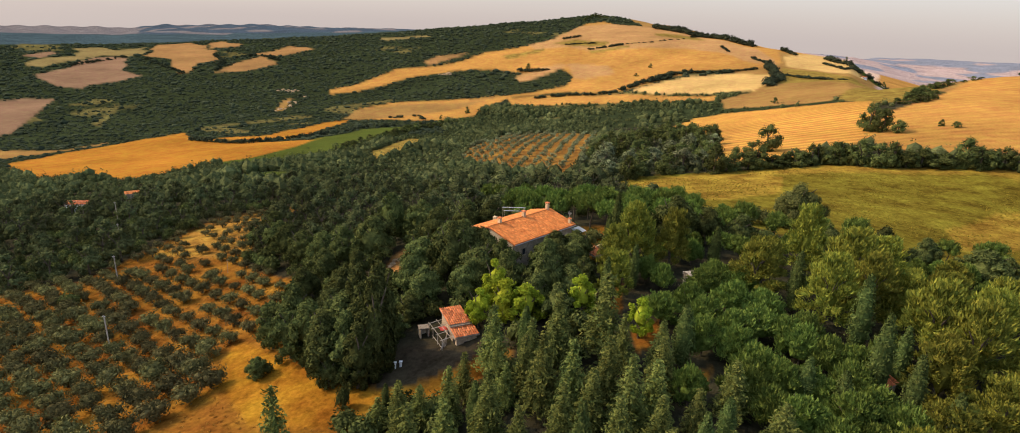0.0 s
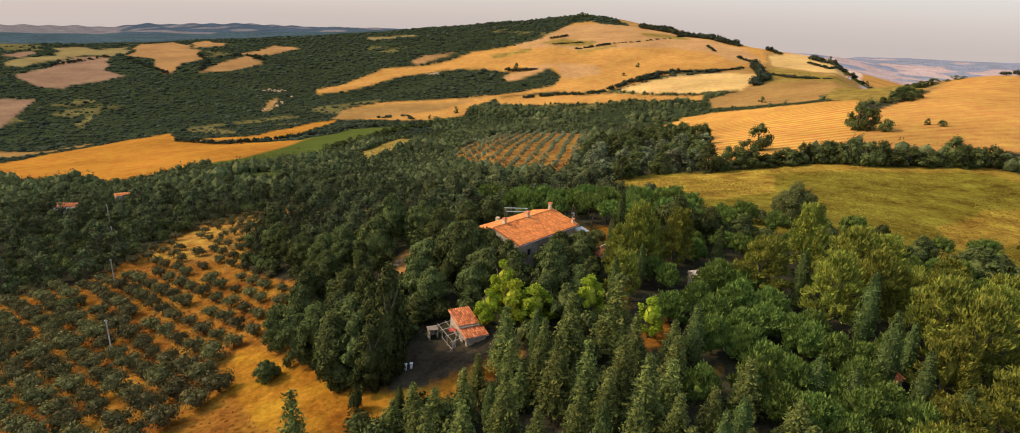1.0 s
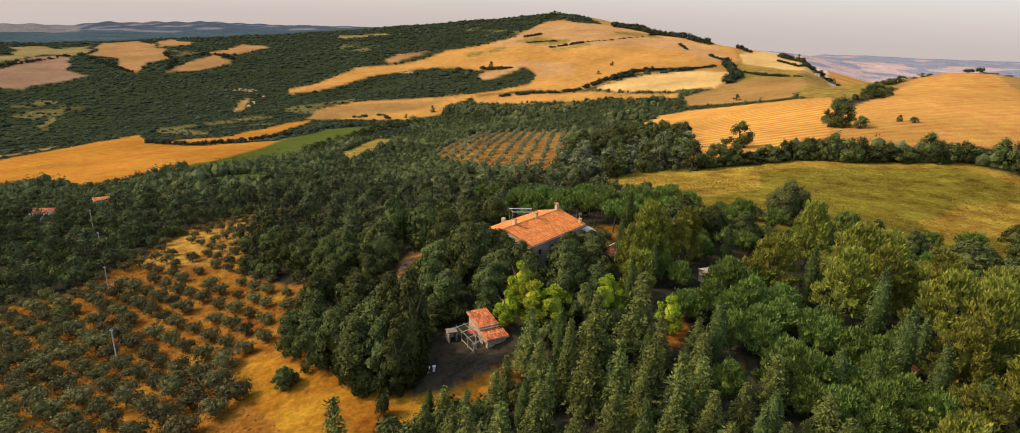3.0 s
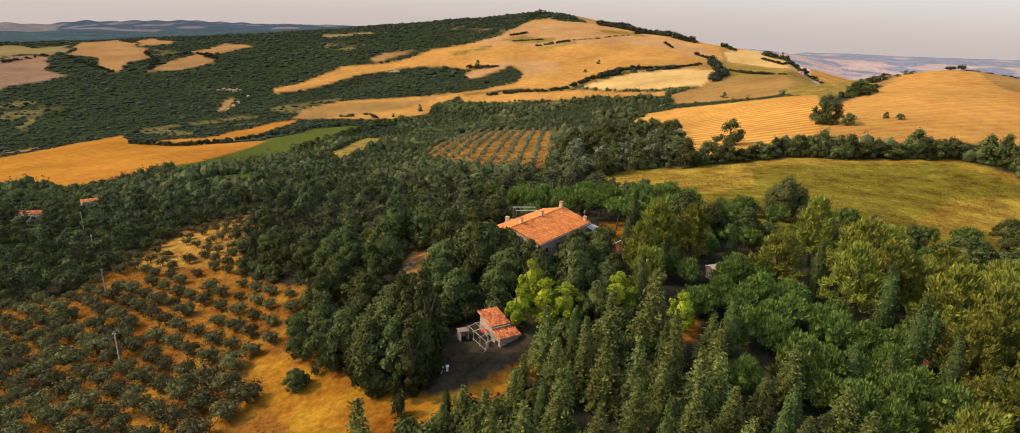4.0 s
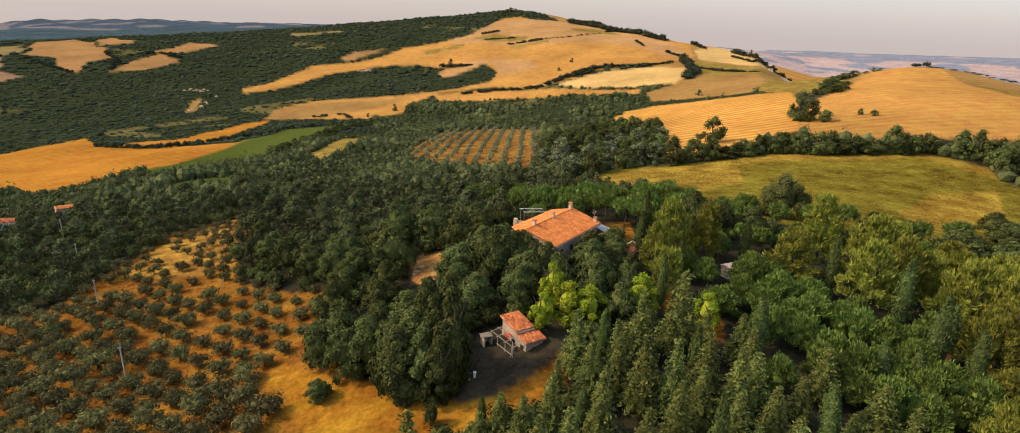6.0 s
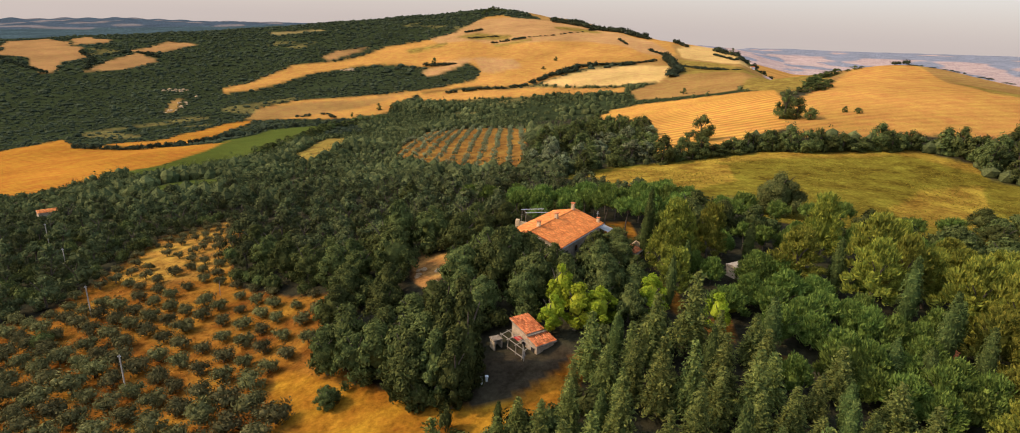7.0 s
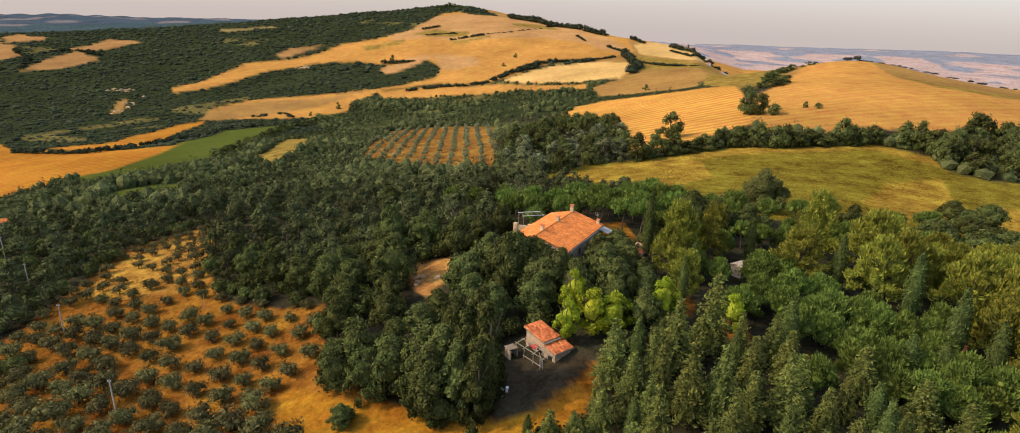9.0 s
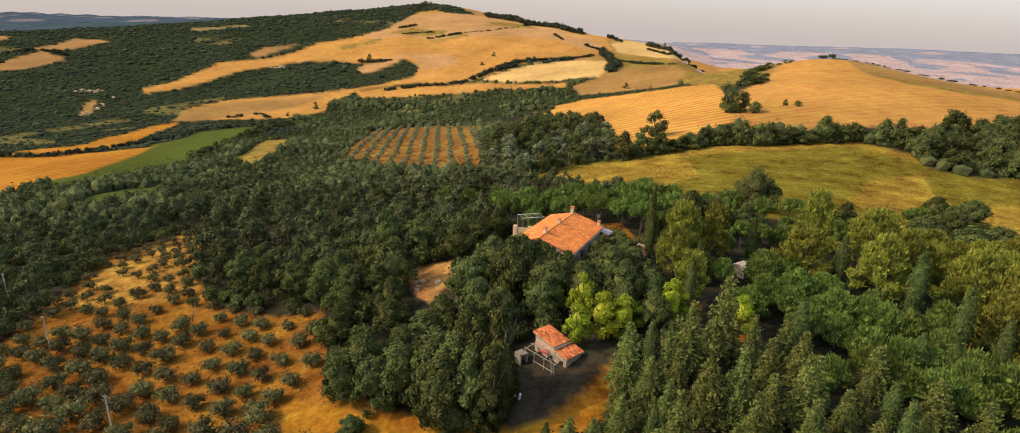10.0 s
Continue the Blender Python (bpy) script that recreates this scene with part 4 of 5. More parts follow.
# ---- the planted olive grove on the far slope ----
spots = [(6 + (i - 5) * 8.4 + (j - 6) * 2.6 + dice.uniform(-0.6, 0.6), 318 + j * 14.5 + (i - 5) * 1.0 + dice.uniform(-1, 1)) for i in range(-4, 14) for j in range(-3, 18)]
for (x, y), k in zip(spots, covers(spots)):
    if k == "grove":
        plant("far_olive", x, y, dice.uniform(3.6, 5.0), dice.uniform(4.2, 5.6), "olives of the far grove")

# ---- the orchard on the near slope ----
spots = []
for i in range(-22, 45):
    for j in range(-44, 30):
        x = -53.3 - i * 4.6 + j * 2.5 + dice.uniform(-0.5, 0.5)
        y = 121.2 + i * 4.1 + j * 3.65 + dice.uniform(-0.5, 0.5)
        if x + 37 > -1.62 * (y - 8) and 46 < y < 222 and x < (-40.5 if y > 76 else -43 - (76 - y) * 0.55):
            spots.append((x, y))
rows = []
for (x, y), k in zip(spots, covers(spots)):
    thin = max(0.0, min(1.0, (y - 102 + 0.25 * min(0, x + 75)) / 40))
    if k not in ("soil", "dry_grass") or dice.random() < 0.02 + 0.2 * thin:
        continue
    s = dice.uniform(0.85, 1.15) * (1 - 0.25 * thin) * (0.8 if x > -62 and y > 95 else 1.04)
    rows.append((x, y, 3.5 * s, 4.7 * s))
# the 300 trees nearest to the lane are things; the rest of the rows is one sheet of trees
rows.sort(key=lambda q: math.hypot(q[0] + 45, q[1] - 70))
for x, y, h, w in rows[:298]:
    plant("olive", x, y, h, w, "olives of the near orchard")
grown = [olive(np.random.default_rng(50 + k), 3.6, 4.6, n=7, per=34, size=0.27) for k in range(4)]
leafy, woody = [], []
for i, (x, y, h, w) in enumerate(rows[298:]):
    (tv, tf), (cv, cf) = grown[i % 4]
    spin = np.array(Matrix.Rotation(i * 1.7, 3, "Z")) @ np.diag([w / 4.6, w / 4.6, h / 3.6])
    at = np.array([x, y, height(x, y)])
    leafy.append((cv @ spin.T + at, cf))
    woody.append((tv @ spin.T + at, tf))
far_rows = tagged(new("olive_rows"), "rows of grey-green olive trees farther down the orchard", "olive trees", kind="stuff")
part("crowns", mesh("crowns", *join(leafy), M_OLIVE), None, far_rows)
part("trunks", mesh("trunks", *join(woody), M_BARK), None, far_rows)


# ---- the near woods fill the ground between ----
def crowded(x, y, w):
    return any(abs(x - a) < 9 and (x - a) ** 2 + (y - b) ** 2 < (0.42 * (w + c)) ** 2 for a, b, c in PLACED)


KEEP_CLEAR = [[(-27, 97), (-19, 97), (-14, 125), (-26, 125)], [(62, 142), (84, 140), (84, 158), (62, 158)], [(-9, 103), (4, 98), (20, 117), (10, 132), (-8, 128)], [(-18, 79), (-14, 74), (-3, 75), (0, 86), (-6, 92), (-18, 92)], [(17, 106), (25, 106), (25, 116), (18, 116)],
              [(31, 95), (36, 95), (36, 100), (31, 100)], [(19, 77), (23, 77), (24.5, 84), (20.5, 84)], [(24.5, 67.5), (28, 67.5), (29, 71.5), (25.5, 71.5)], [(46, 66), (51, 66), (51, 71), (46, 71)], [(-166, 252), (-155, 252), (-155, 266), (-166, 266)], [(-190, 250), (-172, 250), (-172, 262), (-190, 262)]]
spots = list(scatter([(-60, 190), (-75, 120), (-45, 30), (70, 30), (135, 100), (120, 130), (60, 130), (40, 190)], 4.6))
spots += list(scatter([(-230, 275), (-230, 120), (-75, 120), (-60, 190), (40, 190), (50, 275)], 6.5))
for (x, y), k in zip(spots, covers(spots)):
    if k != "wood" or any(within(p, x, y) for p in KEEP_CLEAR):
        continue
    if x > 16 and y < 118:
        kind = "stone" if x > 38 and y > 99 else dice.choice(["stone", "stone", "stone", "aleppo", "aleppo", "fir" if y < 60 else "aleppo", "cypress"])
    elif x > -16 and y < 79:
        kind = dice.choice(["fir", "fir", "fir", "stone", "cypress"])
    elif x > 4 and 125 < y < 160:
        kind = "umbrella"
    else:
        kind = "holm" if x < -75 or y > 142 else "oak"
    h0, w0 = KINDS[kind][1:3]
    k = dice.uniform(0.7, 1.12) * (0.8 if kind == "stone" else 1)
    if x > 16 and y < 118 and dice.random() < 0.12:
        continue
    if not crowded(x, y, w0 * k * (1.0 if kind in ("stone", "aleppo", "fir", "cypress") else 1)):
        plant(kind, x, y, h0 * k, w0 * k, "trees of the near wood")

KEEP_CLEAR[0] = [(-24, 107), (-17, 107), (-14, 125), (-26, 125)]
# undergrowth closes the gaps between the trees and along the orchard
spots = list(scatter([(-64, 190), (-80, 120), (-46, 78), (-45, 30), (70, 30), (135, 100), (120, 130), (60, 130), (40, 190)], 3.9))
spots += list(scatter([(-165, 210), (-130, 142), (-95, 142), (-78, 225)], 4.2))
for (x, y), k in zip(spots, covers(spots)):
    s = dice.uniform(0.75, 1.3)
    if k == "wood" and not any(within(p, x, y) for p in KEEP_CLEAR) and not crowded(x, y, 2.2) and not (x > 14 and y < 120):
        plant("bush", x, y, 3.6 * s, 4.6 * s, "undergrowth of the near wood")


# ---- dry grass: tussocks on the meadow and between the olives ----
def tussocks(name, label, mat, area, kinds, gap, size, seed):
    rng = np.random.default_rng(seed)
    spots = list(scatter(area, gap))
    out = []
    level = land([q[0] for q in spots], [q[1] for q in spots])
    for (x, y), k, z in zip(spots, covers(spots), level):
        if k in kinds and rng.uniform() < 0.5 + 0.5 * math.sin(x / 9 + 2 * math.sin(y / 13)):
            n = 6
            d = unit(rng.normal(size=(n, 3)) * [1, 1, 0.3] + [0, 0, 0.9])
            pos = np.array([x, y, z - 0.05]) + d * [size, size, size * 0.35] * rng.uniform(0.3, 1.1)
            out.append(sprays(rng, pos, d, size * 0.55, 0.6, 1.2))
    tagged(new(name, mesh(name, *join(out), mat)), label, "grass", kind="stuff")


tussocks("orchard_grass", "dry orange-brown grass tussocks between the olive trees", M_DRY, [(-150, 150), (-100, 210), (-76, 226), (-40, 130), (-12, 73), (-30, 48), (-100, 40)], ("soil", "dry_grass"), 1.3, 0.3, 21)
tussocks("meadow_grass", "yellow-green grass tussocks of the rough meadow", M_GRASS, [(20, 150), (40, 250), (120, 262), (205, 205), (290, 150), (120, 105), (60, 140)], ("meadow", "dry_meadow"), 1.6, 0.42, 22)


# ---- far woods: maquis and coppice that nobody could count ----
def far_woods():
    rng = np.random.default_rng(5)
    rr = np.exp(np.arange(math.log(300), math.log(2300), 0.0084))
    pts = []
    for r in rr:
        step = max(4.6, r * (0.0058 if r < 700 else 0.0051))
        n = int(r * math.radians(104) / step)
        a = np.radians(-54) + (np.arange(n) + rng.uniform(-1.0, 1.0, n)) * step / r
        q = r * (1 + rng.uniform(-0.016, 0.016, n))
        pts.append(np.stack([MID[0] + q * np.sin(a), MID[1] + q * np.cos(a), np.full(n, step)], 1))
    pts = np.concatenate(pts)
    # keep clear of the field borders, above all in front of a field
    kinds = np.maximum(cover(pts[:, 0], pts[:, 1]), np.where(cover(pts[:, 0] * 1.006, pts[:, 1] * 1.006 + 2) == NAMES.index("heath"), 0, cover(pts[:, 0] * 1.006, pts[:, 1] * 1.006 + 2)))
    thin = np.sin(pts[:, 0] / 31 + np.sin(pts[:, 1] / 47)) + np.sin(pts[:, 1] / 39 + np.sin(pts[:, 0] / 53))
    keep = (kinds == 0) & ((thin < 1.2) | (rng.uniform(size=len(pts)) < 0.6))
    keep |= (kinds == NAMES.index("heath")) & (rng.uniform(size=len(pts)) < 0.3)
    keep &= ~((pts[:, 0] > 90) & (pts[:, 1] < 700) & (rng.uniform(size=len(pts)) < 0.8))
    pts = pts[keep]
    z = land(pts[:, 0], pts[:, 1])
    bv, bf = ball(1)
    for name, near in (("coppice", True), ("maquis", False)):
        sel = (np.hypot(pts[:, 0], pts[:, 1]) < np.where(pts[:, 0] > -0.1 * pts[:, 1], 860, 600)) == near
        out = []
        for (x, y, s), zz in zip(pts[sel], z[sel]):
            tall = 1 + 0.45 * math.sin(x / 23 + 1.7 * math.sin(y / 41))
            w = s * (rng.uniform(0.35, 0.9) * tall if near else min(1.5, rng.lognormal(-0.9, 0.42)))
            h = min(4.5, w * rng.uniform(0.3, 0.65)) if not near else w * rng.uniform(0.7, 1.3)
            lump = 1 + 0.12 * rng.normal(size=(len(bv), 1)).clip(-1.5, 1.5)
            c = np.array([x, y, zz + h * 0.35])
            keepf = bf if near else bf[(bv[bf][:, :, 2].mean(1) > -0.3)]
            out.append((c + bv * [w, w, h] * lump * (0.72 if near else 0.85), keepf))
            m = 9 if near else 2
            d = unit(rng.normal(size=(m, 3)) + [0, 0, 0.5])
            out.append(sprays(rng, c + d * [w, w, h] * rng.uniform(0.8, 1.1, (m, 1)), d, s * (0.17 if near else 0.15), 0.7))
        v, f = join(out)
        ob = new(name, mesh(name, v, f, M_COPPICE if near else M_SCRUB))
        tagged(ob, "dense dark green coppice below the fields" if near else "dark green maquis scrub covering the far hillsides", "woodland", kind="stuff")


far_woods()


# ---- buildings ----
def box(bm, x0, x1, y0, y1, z0, z1, bevel=0.0):
    """A block between those bounds."""
    made = bmesh.ops.create_cube(bm, size=1, matrix=Matrix.Translation(((x0 + x1) / 2, (y0 + y1) / 2, (z0 + z1) / 2)) @ Matrix.Diagonal((x1 - x0, y1 - y0, z1 - z0, 1)))
    if bevel:
        edges = {e for v in made["verts"] for e in v.link_edges}
        bmesh.ops.bevel(bm, geom=list(edges), offset=bevel, segments=1, affect="EDGES")
    return bm


def block(name, parent, mat, *bounds, bevel=0.02, label=""):
    return part(name, box(bmesh.new(), *bounds, bevel), mat, parent, label)


def beam(name, parent, mat, a, b, r=0.06, n=6, label=""):
    rng = np.random.default_rng(int(abs(a[0] * 31 + a[1] * 17 + b[2] * 7) * 10))
    a, b = np.array(a, float), np.array(b, float)
    v, f = tube(rng, [a, (a + b) / 2 + rng.normal(size=3) * r * 0.3, b], r, r * 0.9, n)
    return part(name, mesh(name, v, f, mat, True), None, parent, label)


def tiles(rng, x0, x1, top, low, pitch=0.34, row=0.48):
    """Barrel tiles in overlapping courses on a slope that falls along y from top=(y, z) to low=(y, z)."""
    (y0, z0), (y1, z1) = top, low
    length = math.hypot(y1 - y0, z1 - z0)
    dy, dz = (y1 - y0) / length, (z1 - z0) / length
    cols, rows = int((x1 - x0) / pitch), int(length / row)
    th = np.linspace(0, math.pi, 5)
    vs, fs, k = [], [], 0
    for c in range(cols):
        for q in range(rows):
            x = x0 + (c + 0.5) * (x1 - x0) / cols + rng.normal() * 0.012
            lift = rng.uniform(0, 0.03)
            for e, (s, rad) in enumerate(((q * row - 0.04, pitch * 0.42), ((q + 1) * row + 0.04, pitch * 0.5))):
                zz = z0 + dz * s + 0.03 * e + lift
                for t in th:
                    vs.append((x + rad * math.cos(t), y0 + dy * s, zz + rad * 0.75 * math.sin(t)))
            for i in range(4):
                fs.append((k + i, k + i + 1, k + i + 6, k + i + 5))
            k += 10
    return vs, fs


def chimney(name, parent, x, y, z0, z1, w=0.6):
    c = block(name, parent, M_PLASTER, x - w / 2, x + w / 2, y - w / 2, y + w / 2, z0, z1, bevel=0.03, label="plastered chimney with a tiled cap")
    for sx in (-1, 1):
        for sy in (-1, 1):
            block("cap_pillar", c, M_PLASTER, x + sx * w * 0.4 - 0.07, x + sx * w * 0.4 + 0.07, y + sy * w * 0.4 - 0.07, y + sy * w * 0.4 + 0.07, z1, z1 + 0.25)
    block("cap", c, M_OLDTILE, x - w * 0.68, x + w * 0.68, y - w * 0.68, y + w * 0.68, z1 + 0.25, z1 + 0.37, bevel=0.03)
    return c


def window(parent, x, y, z, w, h, axis, out):
    """A framed window with sill and shutters let into a wall that faces along the axis, on its out side."""
    def bounds(a0, a1, d0, d1, z0, z1):
        lo, hi = sorted((d0 * out, d1 * out))
        return (x + a0, x + a1, y + lo, y + hi, z0, z1) if axis == "y" else (x + lo, x + hi, y + a0, y + a1, z0, z1)
    win = block("window", parent, M_WOOD, *bounds(-w / 2, w / 2, -0.05, 0.04, z, z + h), label="small wooden window with open shutters")
    block("pane", win, M_GLASS, *bounds(-w / 2 + 0.07, w / 2 - 0.07, 0.02, 0.05, z + 0.07, z + h - 0.07), bevel=0.0)
    block("sill", win, M_STONEWALL, *bounds(-w / 2 - 0.12, w / 2 + 0.12, -0.02, 0.16, z - 0.1, z))
    for s in (-1, 1):
        block("shutter", win, M_WOOD, *bounds(*sorted((s * (w / 2 + 0.03), s * (w + 0.0))), 0.01, 0.06, z, z + h))


def gable_end(parent, x, half, z0, eave, ridge, out, rear=None):
    """A gable; rear: the half width and eave of the side along +y, where they differ."""
    far_half, far_eave = rear or (half, eave)
    bm = bmesh.new()
    pts = [(x, -half, z0), (x, far_half, z0), (x, far_half, far_eave), (x, 0, ridge), (x, -half, eave)]
    a = [bm.verts.new(p) for p in pts]
    b = [bm.verts.new((p[0] - out * 0.5, p[1], p[2])) for p in pts]
    bm.faces.new(a if out > 0 else a[::-1])
    bm.faces.new(b[::-1] if out > 0 else b)
    for i in range(5):
        j = (i + 1) % 5
        bm.faces.new((a[j], a[i], b[i], b[j]) if out > 0 else (a[i], a[j], b[j], b[i]))
    bmesh.ops.recalc_face_normals(bm, faces=bm.faces)
    return part("gable_wall", bm, M_STONEWALL, parent, "rubble stone gable wall")


def farmhouse():
    rng = np.random.default_rng(3)
    L, R = 9.1, 6.05
    slopes = {-1: (6.2, 4.25), 1: (4.7, 4.68)}
    h = thing("farmhouse", (4.13, 115.26, 4.7), "stone farmhouse with broad terracotta tile roof among trees", "house", turn=48.7)
    for s, (W, E) in slopes.items():
        block("long_wall", h, M_STONEWALL, -L + 0.5, L - 0.5, *sorted((s * (W - 0.35), s * (W - 0.85))), -2.5, E, label="rubble stone long wall")
        gable_end(h, s * (L - 0.001), slopes[-1][0] - 0.35, -2.5, slopes[-1][1], R - 0.1, s, (slopes[1][0] - 0.35, slopes[1][1]))
        bm = bmesh.new()
        vs = [(-L - 0.35, 0, R - 0.02), (L + 0.35, 0, R - 0.02), (L + 0.35, s * (W + 0.35), E - 0.02), (-L - 0.35, s * (W + 0.35), E - 0.02)]
        a = [bm.verts.new(v) for v in vs]
        b = [bm.verts.new((v[0], v[1], v[2] - 0.16)) for v in vs]
        bm.faces.new(a), bm.faces.new(b[::-1])
        for i in range(4):
            j = (i + 1) % 4
            bm.faces.new((a[i], b[i], b[j], a[j]))
        bmesh.ops.recalc_face_normals(bm, faces=bm.faces)
        roof = part("roof_slope", bm, M_OLDTILE, h, "terracotta roof slope")
        v, f = tiles(rng, -L - 0.35, L + 0.35, (0, R), (s * (W + 0.4), E))
        tagged(part("roof_tiles", mesh("roof_tiles", v, f, M_TILE), None, roof, "weathered terracotta barrel tiles"), kind="stuff")
        part("gutter", mesh("gutter", *tube(rng, [(-L - 0.3, s * (W + 0.42), E - 0.1), (0, s * (W + 0.42), E - 0.1), (L + 0.3, s * (W + 0.42), E - 0.1)], 0.07, 0.07), M_METAL, True), None, h)
        for x in (-6, -2, 2.4, 6.2):
            window(h, x, s * (W - 0.35), 1.4, 0.9, 1.3, "y", s)
    W, E = slopes[-1]
    for s in (-1, 1):
        for y in (-3, 0.4, 3.2):
            window(h, s * L, y, 1.5, 0.9, 1.2, "x", s)
    block("door", h, M_WOOD, -0.3, 0.8, -(W - 0.35) - 0.06, -(W - 0.35) + 0.02, 0, 2.1, label="plank door of weathered wood")
    bm = bmesh.new()
    for i in range(46):
        x = -L - 0.3 + i * 0.405
        bmesh.ops.create_cone(bm, cap_ends=True, segments=8, radius1=0.17, radius2=0.15, depth=0.46, matrix=Matrix.Translation((x + 0.2, 0, R + 0.06)) @ pose(0, 0, 0, 0, 90, 0))
    part("ridge_tiles", bm, M_TILE, h, "row of terracotta ridge tiles")
    for x, y, top in ((-6.2, 0.2, 0.85), (0.6, 0.0, 0.9), (8.2, 0.1, 1.25)):
        chimney("chimney", h, x, y, R - 0.6, R + top, 0.62)
    chimney("chimney", h, 8.4, -5.6, E - 0.2, E + 1.0, 0.5)
    mast = beam("aerial_mast", h, M_METAL, (8.8, -5.2, E), (8.8, -5.2, E + 2.6), 0.03, label="thin steel television aerial")
    for i in range(4):
        beam("aerial_rod", mast, M_METAL, (8.8, -5.6, E + 1.9 + 0.18 * i), (8.8, -4.8, E + 1.9 + 0.18 * i), 0.012, 4)
    # lean-to roof at the uphill side
    bm = bmesh.new()
    box(bm, -4.5, 2.0, 4.4, 7.4, -2.2, 2.6)
    annex = part("annex", bm, M_STONEWALL, h, "low stone annex with a lean-to tile roof")
    v, f = tiles(rng, -4.7, 2.2, (4.5, 3.6), (7.7, 2.75))
    tagged(part("annex_tiles", mesh("annex_tiles", v, f, M_TILE), None, annex, "terracotta barrel tiles"), kind="stuff")
    return h


farmhouse()


def terrace_wall():
    w = thing("terrace_wall", (0.2, 125.0, 4.2), "pale stone garden wall with two piers", "wall", turn=-28)
    block("wall", w, M_PLASTER, -1.4, 1.4, -0.2, 0.2, -1.5, 2.9, bevel=0.05)
    for x in (-1.5, 1.5):
        block("pier", w, M_PLASTER, x - 0.4, x + 0.4, -0.35, 0.35, -1.5, 3.3, bevel=0.04)


def house_pergola():
    p = thing("pergola", (2.6, 128.2, height(2.6, 128.2)), "white-beamed pergola behind the farmhouse", "pergola", turn=8)
    ground_z = height(2.6, 128.2)
    for y in (-1.3, 1.3):
        for x in (-2.0, 2.6):
            beam("post", p, M_WOOD, (x, y, -0.5), (x, y, 8.5 - ground_z), 0.045)
        beam("rail", p, M_WHITE, (-2.2, y, 8.6 - ground_z), (3.0, y, 8.5 - ground_z), 0.06)
    for i in range(5):
        beam("crossbeam", p, M_WOOD, (-1.9 + i * 1.1, -1.6, 8.62 - ground_z), (-1.9 + i * 1.1, 1.6, 8.62 - ground_z), 0.025)


def patio():
    z0 = height(20.5, 110)
    p = thing("patio_shelter", (20.0, 109.6, z0), "small plastered patio shelter with tiled roof by the house", "shelter", turn=48)
    block("wall", p, M_PLASTER, -1.6, 1.6, 1.3, 1.55, -0.4, 2.2)
    block("side_wall", p, M_PLASTER, 1.35, 1.6, -1.3, 1.3, -0.4, 2.1)
    block("bench", p, M_STONEWALL, -1.2, 1.0, 0.8, 1.25, -0.2, 0.5)
    rng = np.random.default_rng(4)
    v, f = tiles(rng, -4.4, -1.2, (1.5, 2.3), (-1.2, 1.6))
    tagged(part("roof_tiles", mesh("roof_tiles", v, f, M_OLDTILE), None, p, "faded terracotta tiles"), kind="stuff")
    for x in (-4.1, -1.5):
        beam("post", p, M_WOOD, (x, -1.1, -0.4), (x, -1.1, 1.7), 0.07)
        beam("post", p, M_WOOD, (x, 1.4, -0.4), (x, 1.4, 2.3), 0.07)
    block("roof_board", p, M_WOOD, -4.4, -1.2, -1.1, 1.5, 1.45, 1.55)
    a = thing("awning", (15.9, 118.2, height(15.9, 118.2)), "white canvas awning at the farmhouse wall", "awning", turn=48.7)
    h = 8.1 - height(15.9, 118.2)
    bm = bmesh.new()
    vs = [bm.verts.new(v) for v in ((-1.4, -1.0, h - 0.5), (1.4, -1.0, h - 0.5), (1.4, 1.0, h), (-1.4, 1.0, h))]
    bm.faces.new(vs)
    bmesh.ops.solidify(bm, geom=bm.faces[:], thickness=0.04)
    part("canvas", bm, M_WHITE, a)
    for x in (-1.35, 1.35):
        beam("post", a, M_METAL, (x, -0.95, -0.4), (x, -0.95, h - 0.5), 0.03)
        beam("post", a, M_METAL, (x, 0.95, -0.4), (x, 0.95, h), 0.03)


terrace_wall()
house_pergola()
patio()


def bevelled_stone(rng):
    """One rough block of rubble, its face a little proud of the wall."""
    bm = bmesh.new()
    box(bm, -0.2, 0.2, -0.06, 0.06, -0.11, 0.11, 0.025)
    for v in bm.verts:
        v.co += Vector(rng.uniform(-0.025, 0.025, 3))
    me = bpy.data.meshes.new("stone")
    bm.to_mesh(me)
    bm.free()
    me.materials.append(M_RUBBLE)
    return me


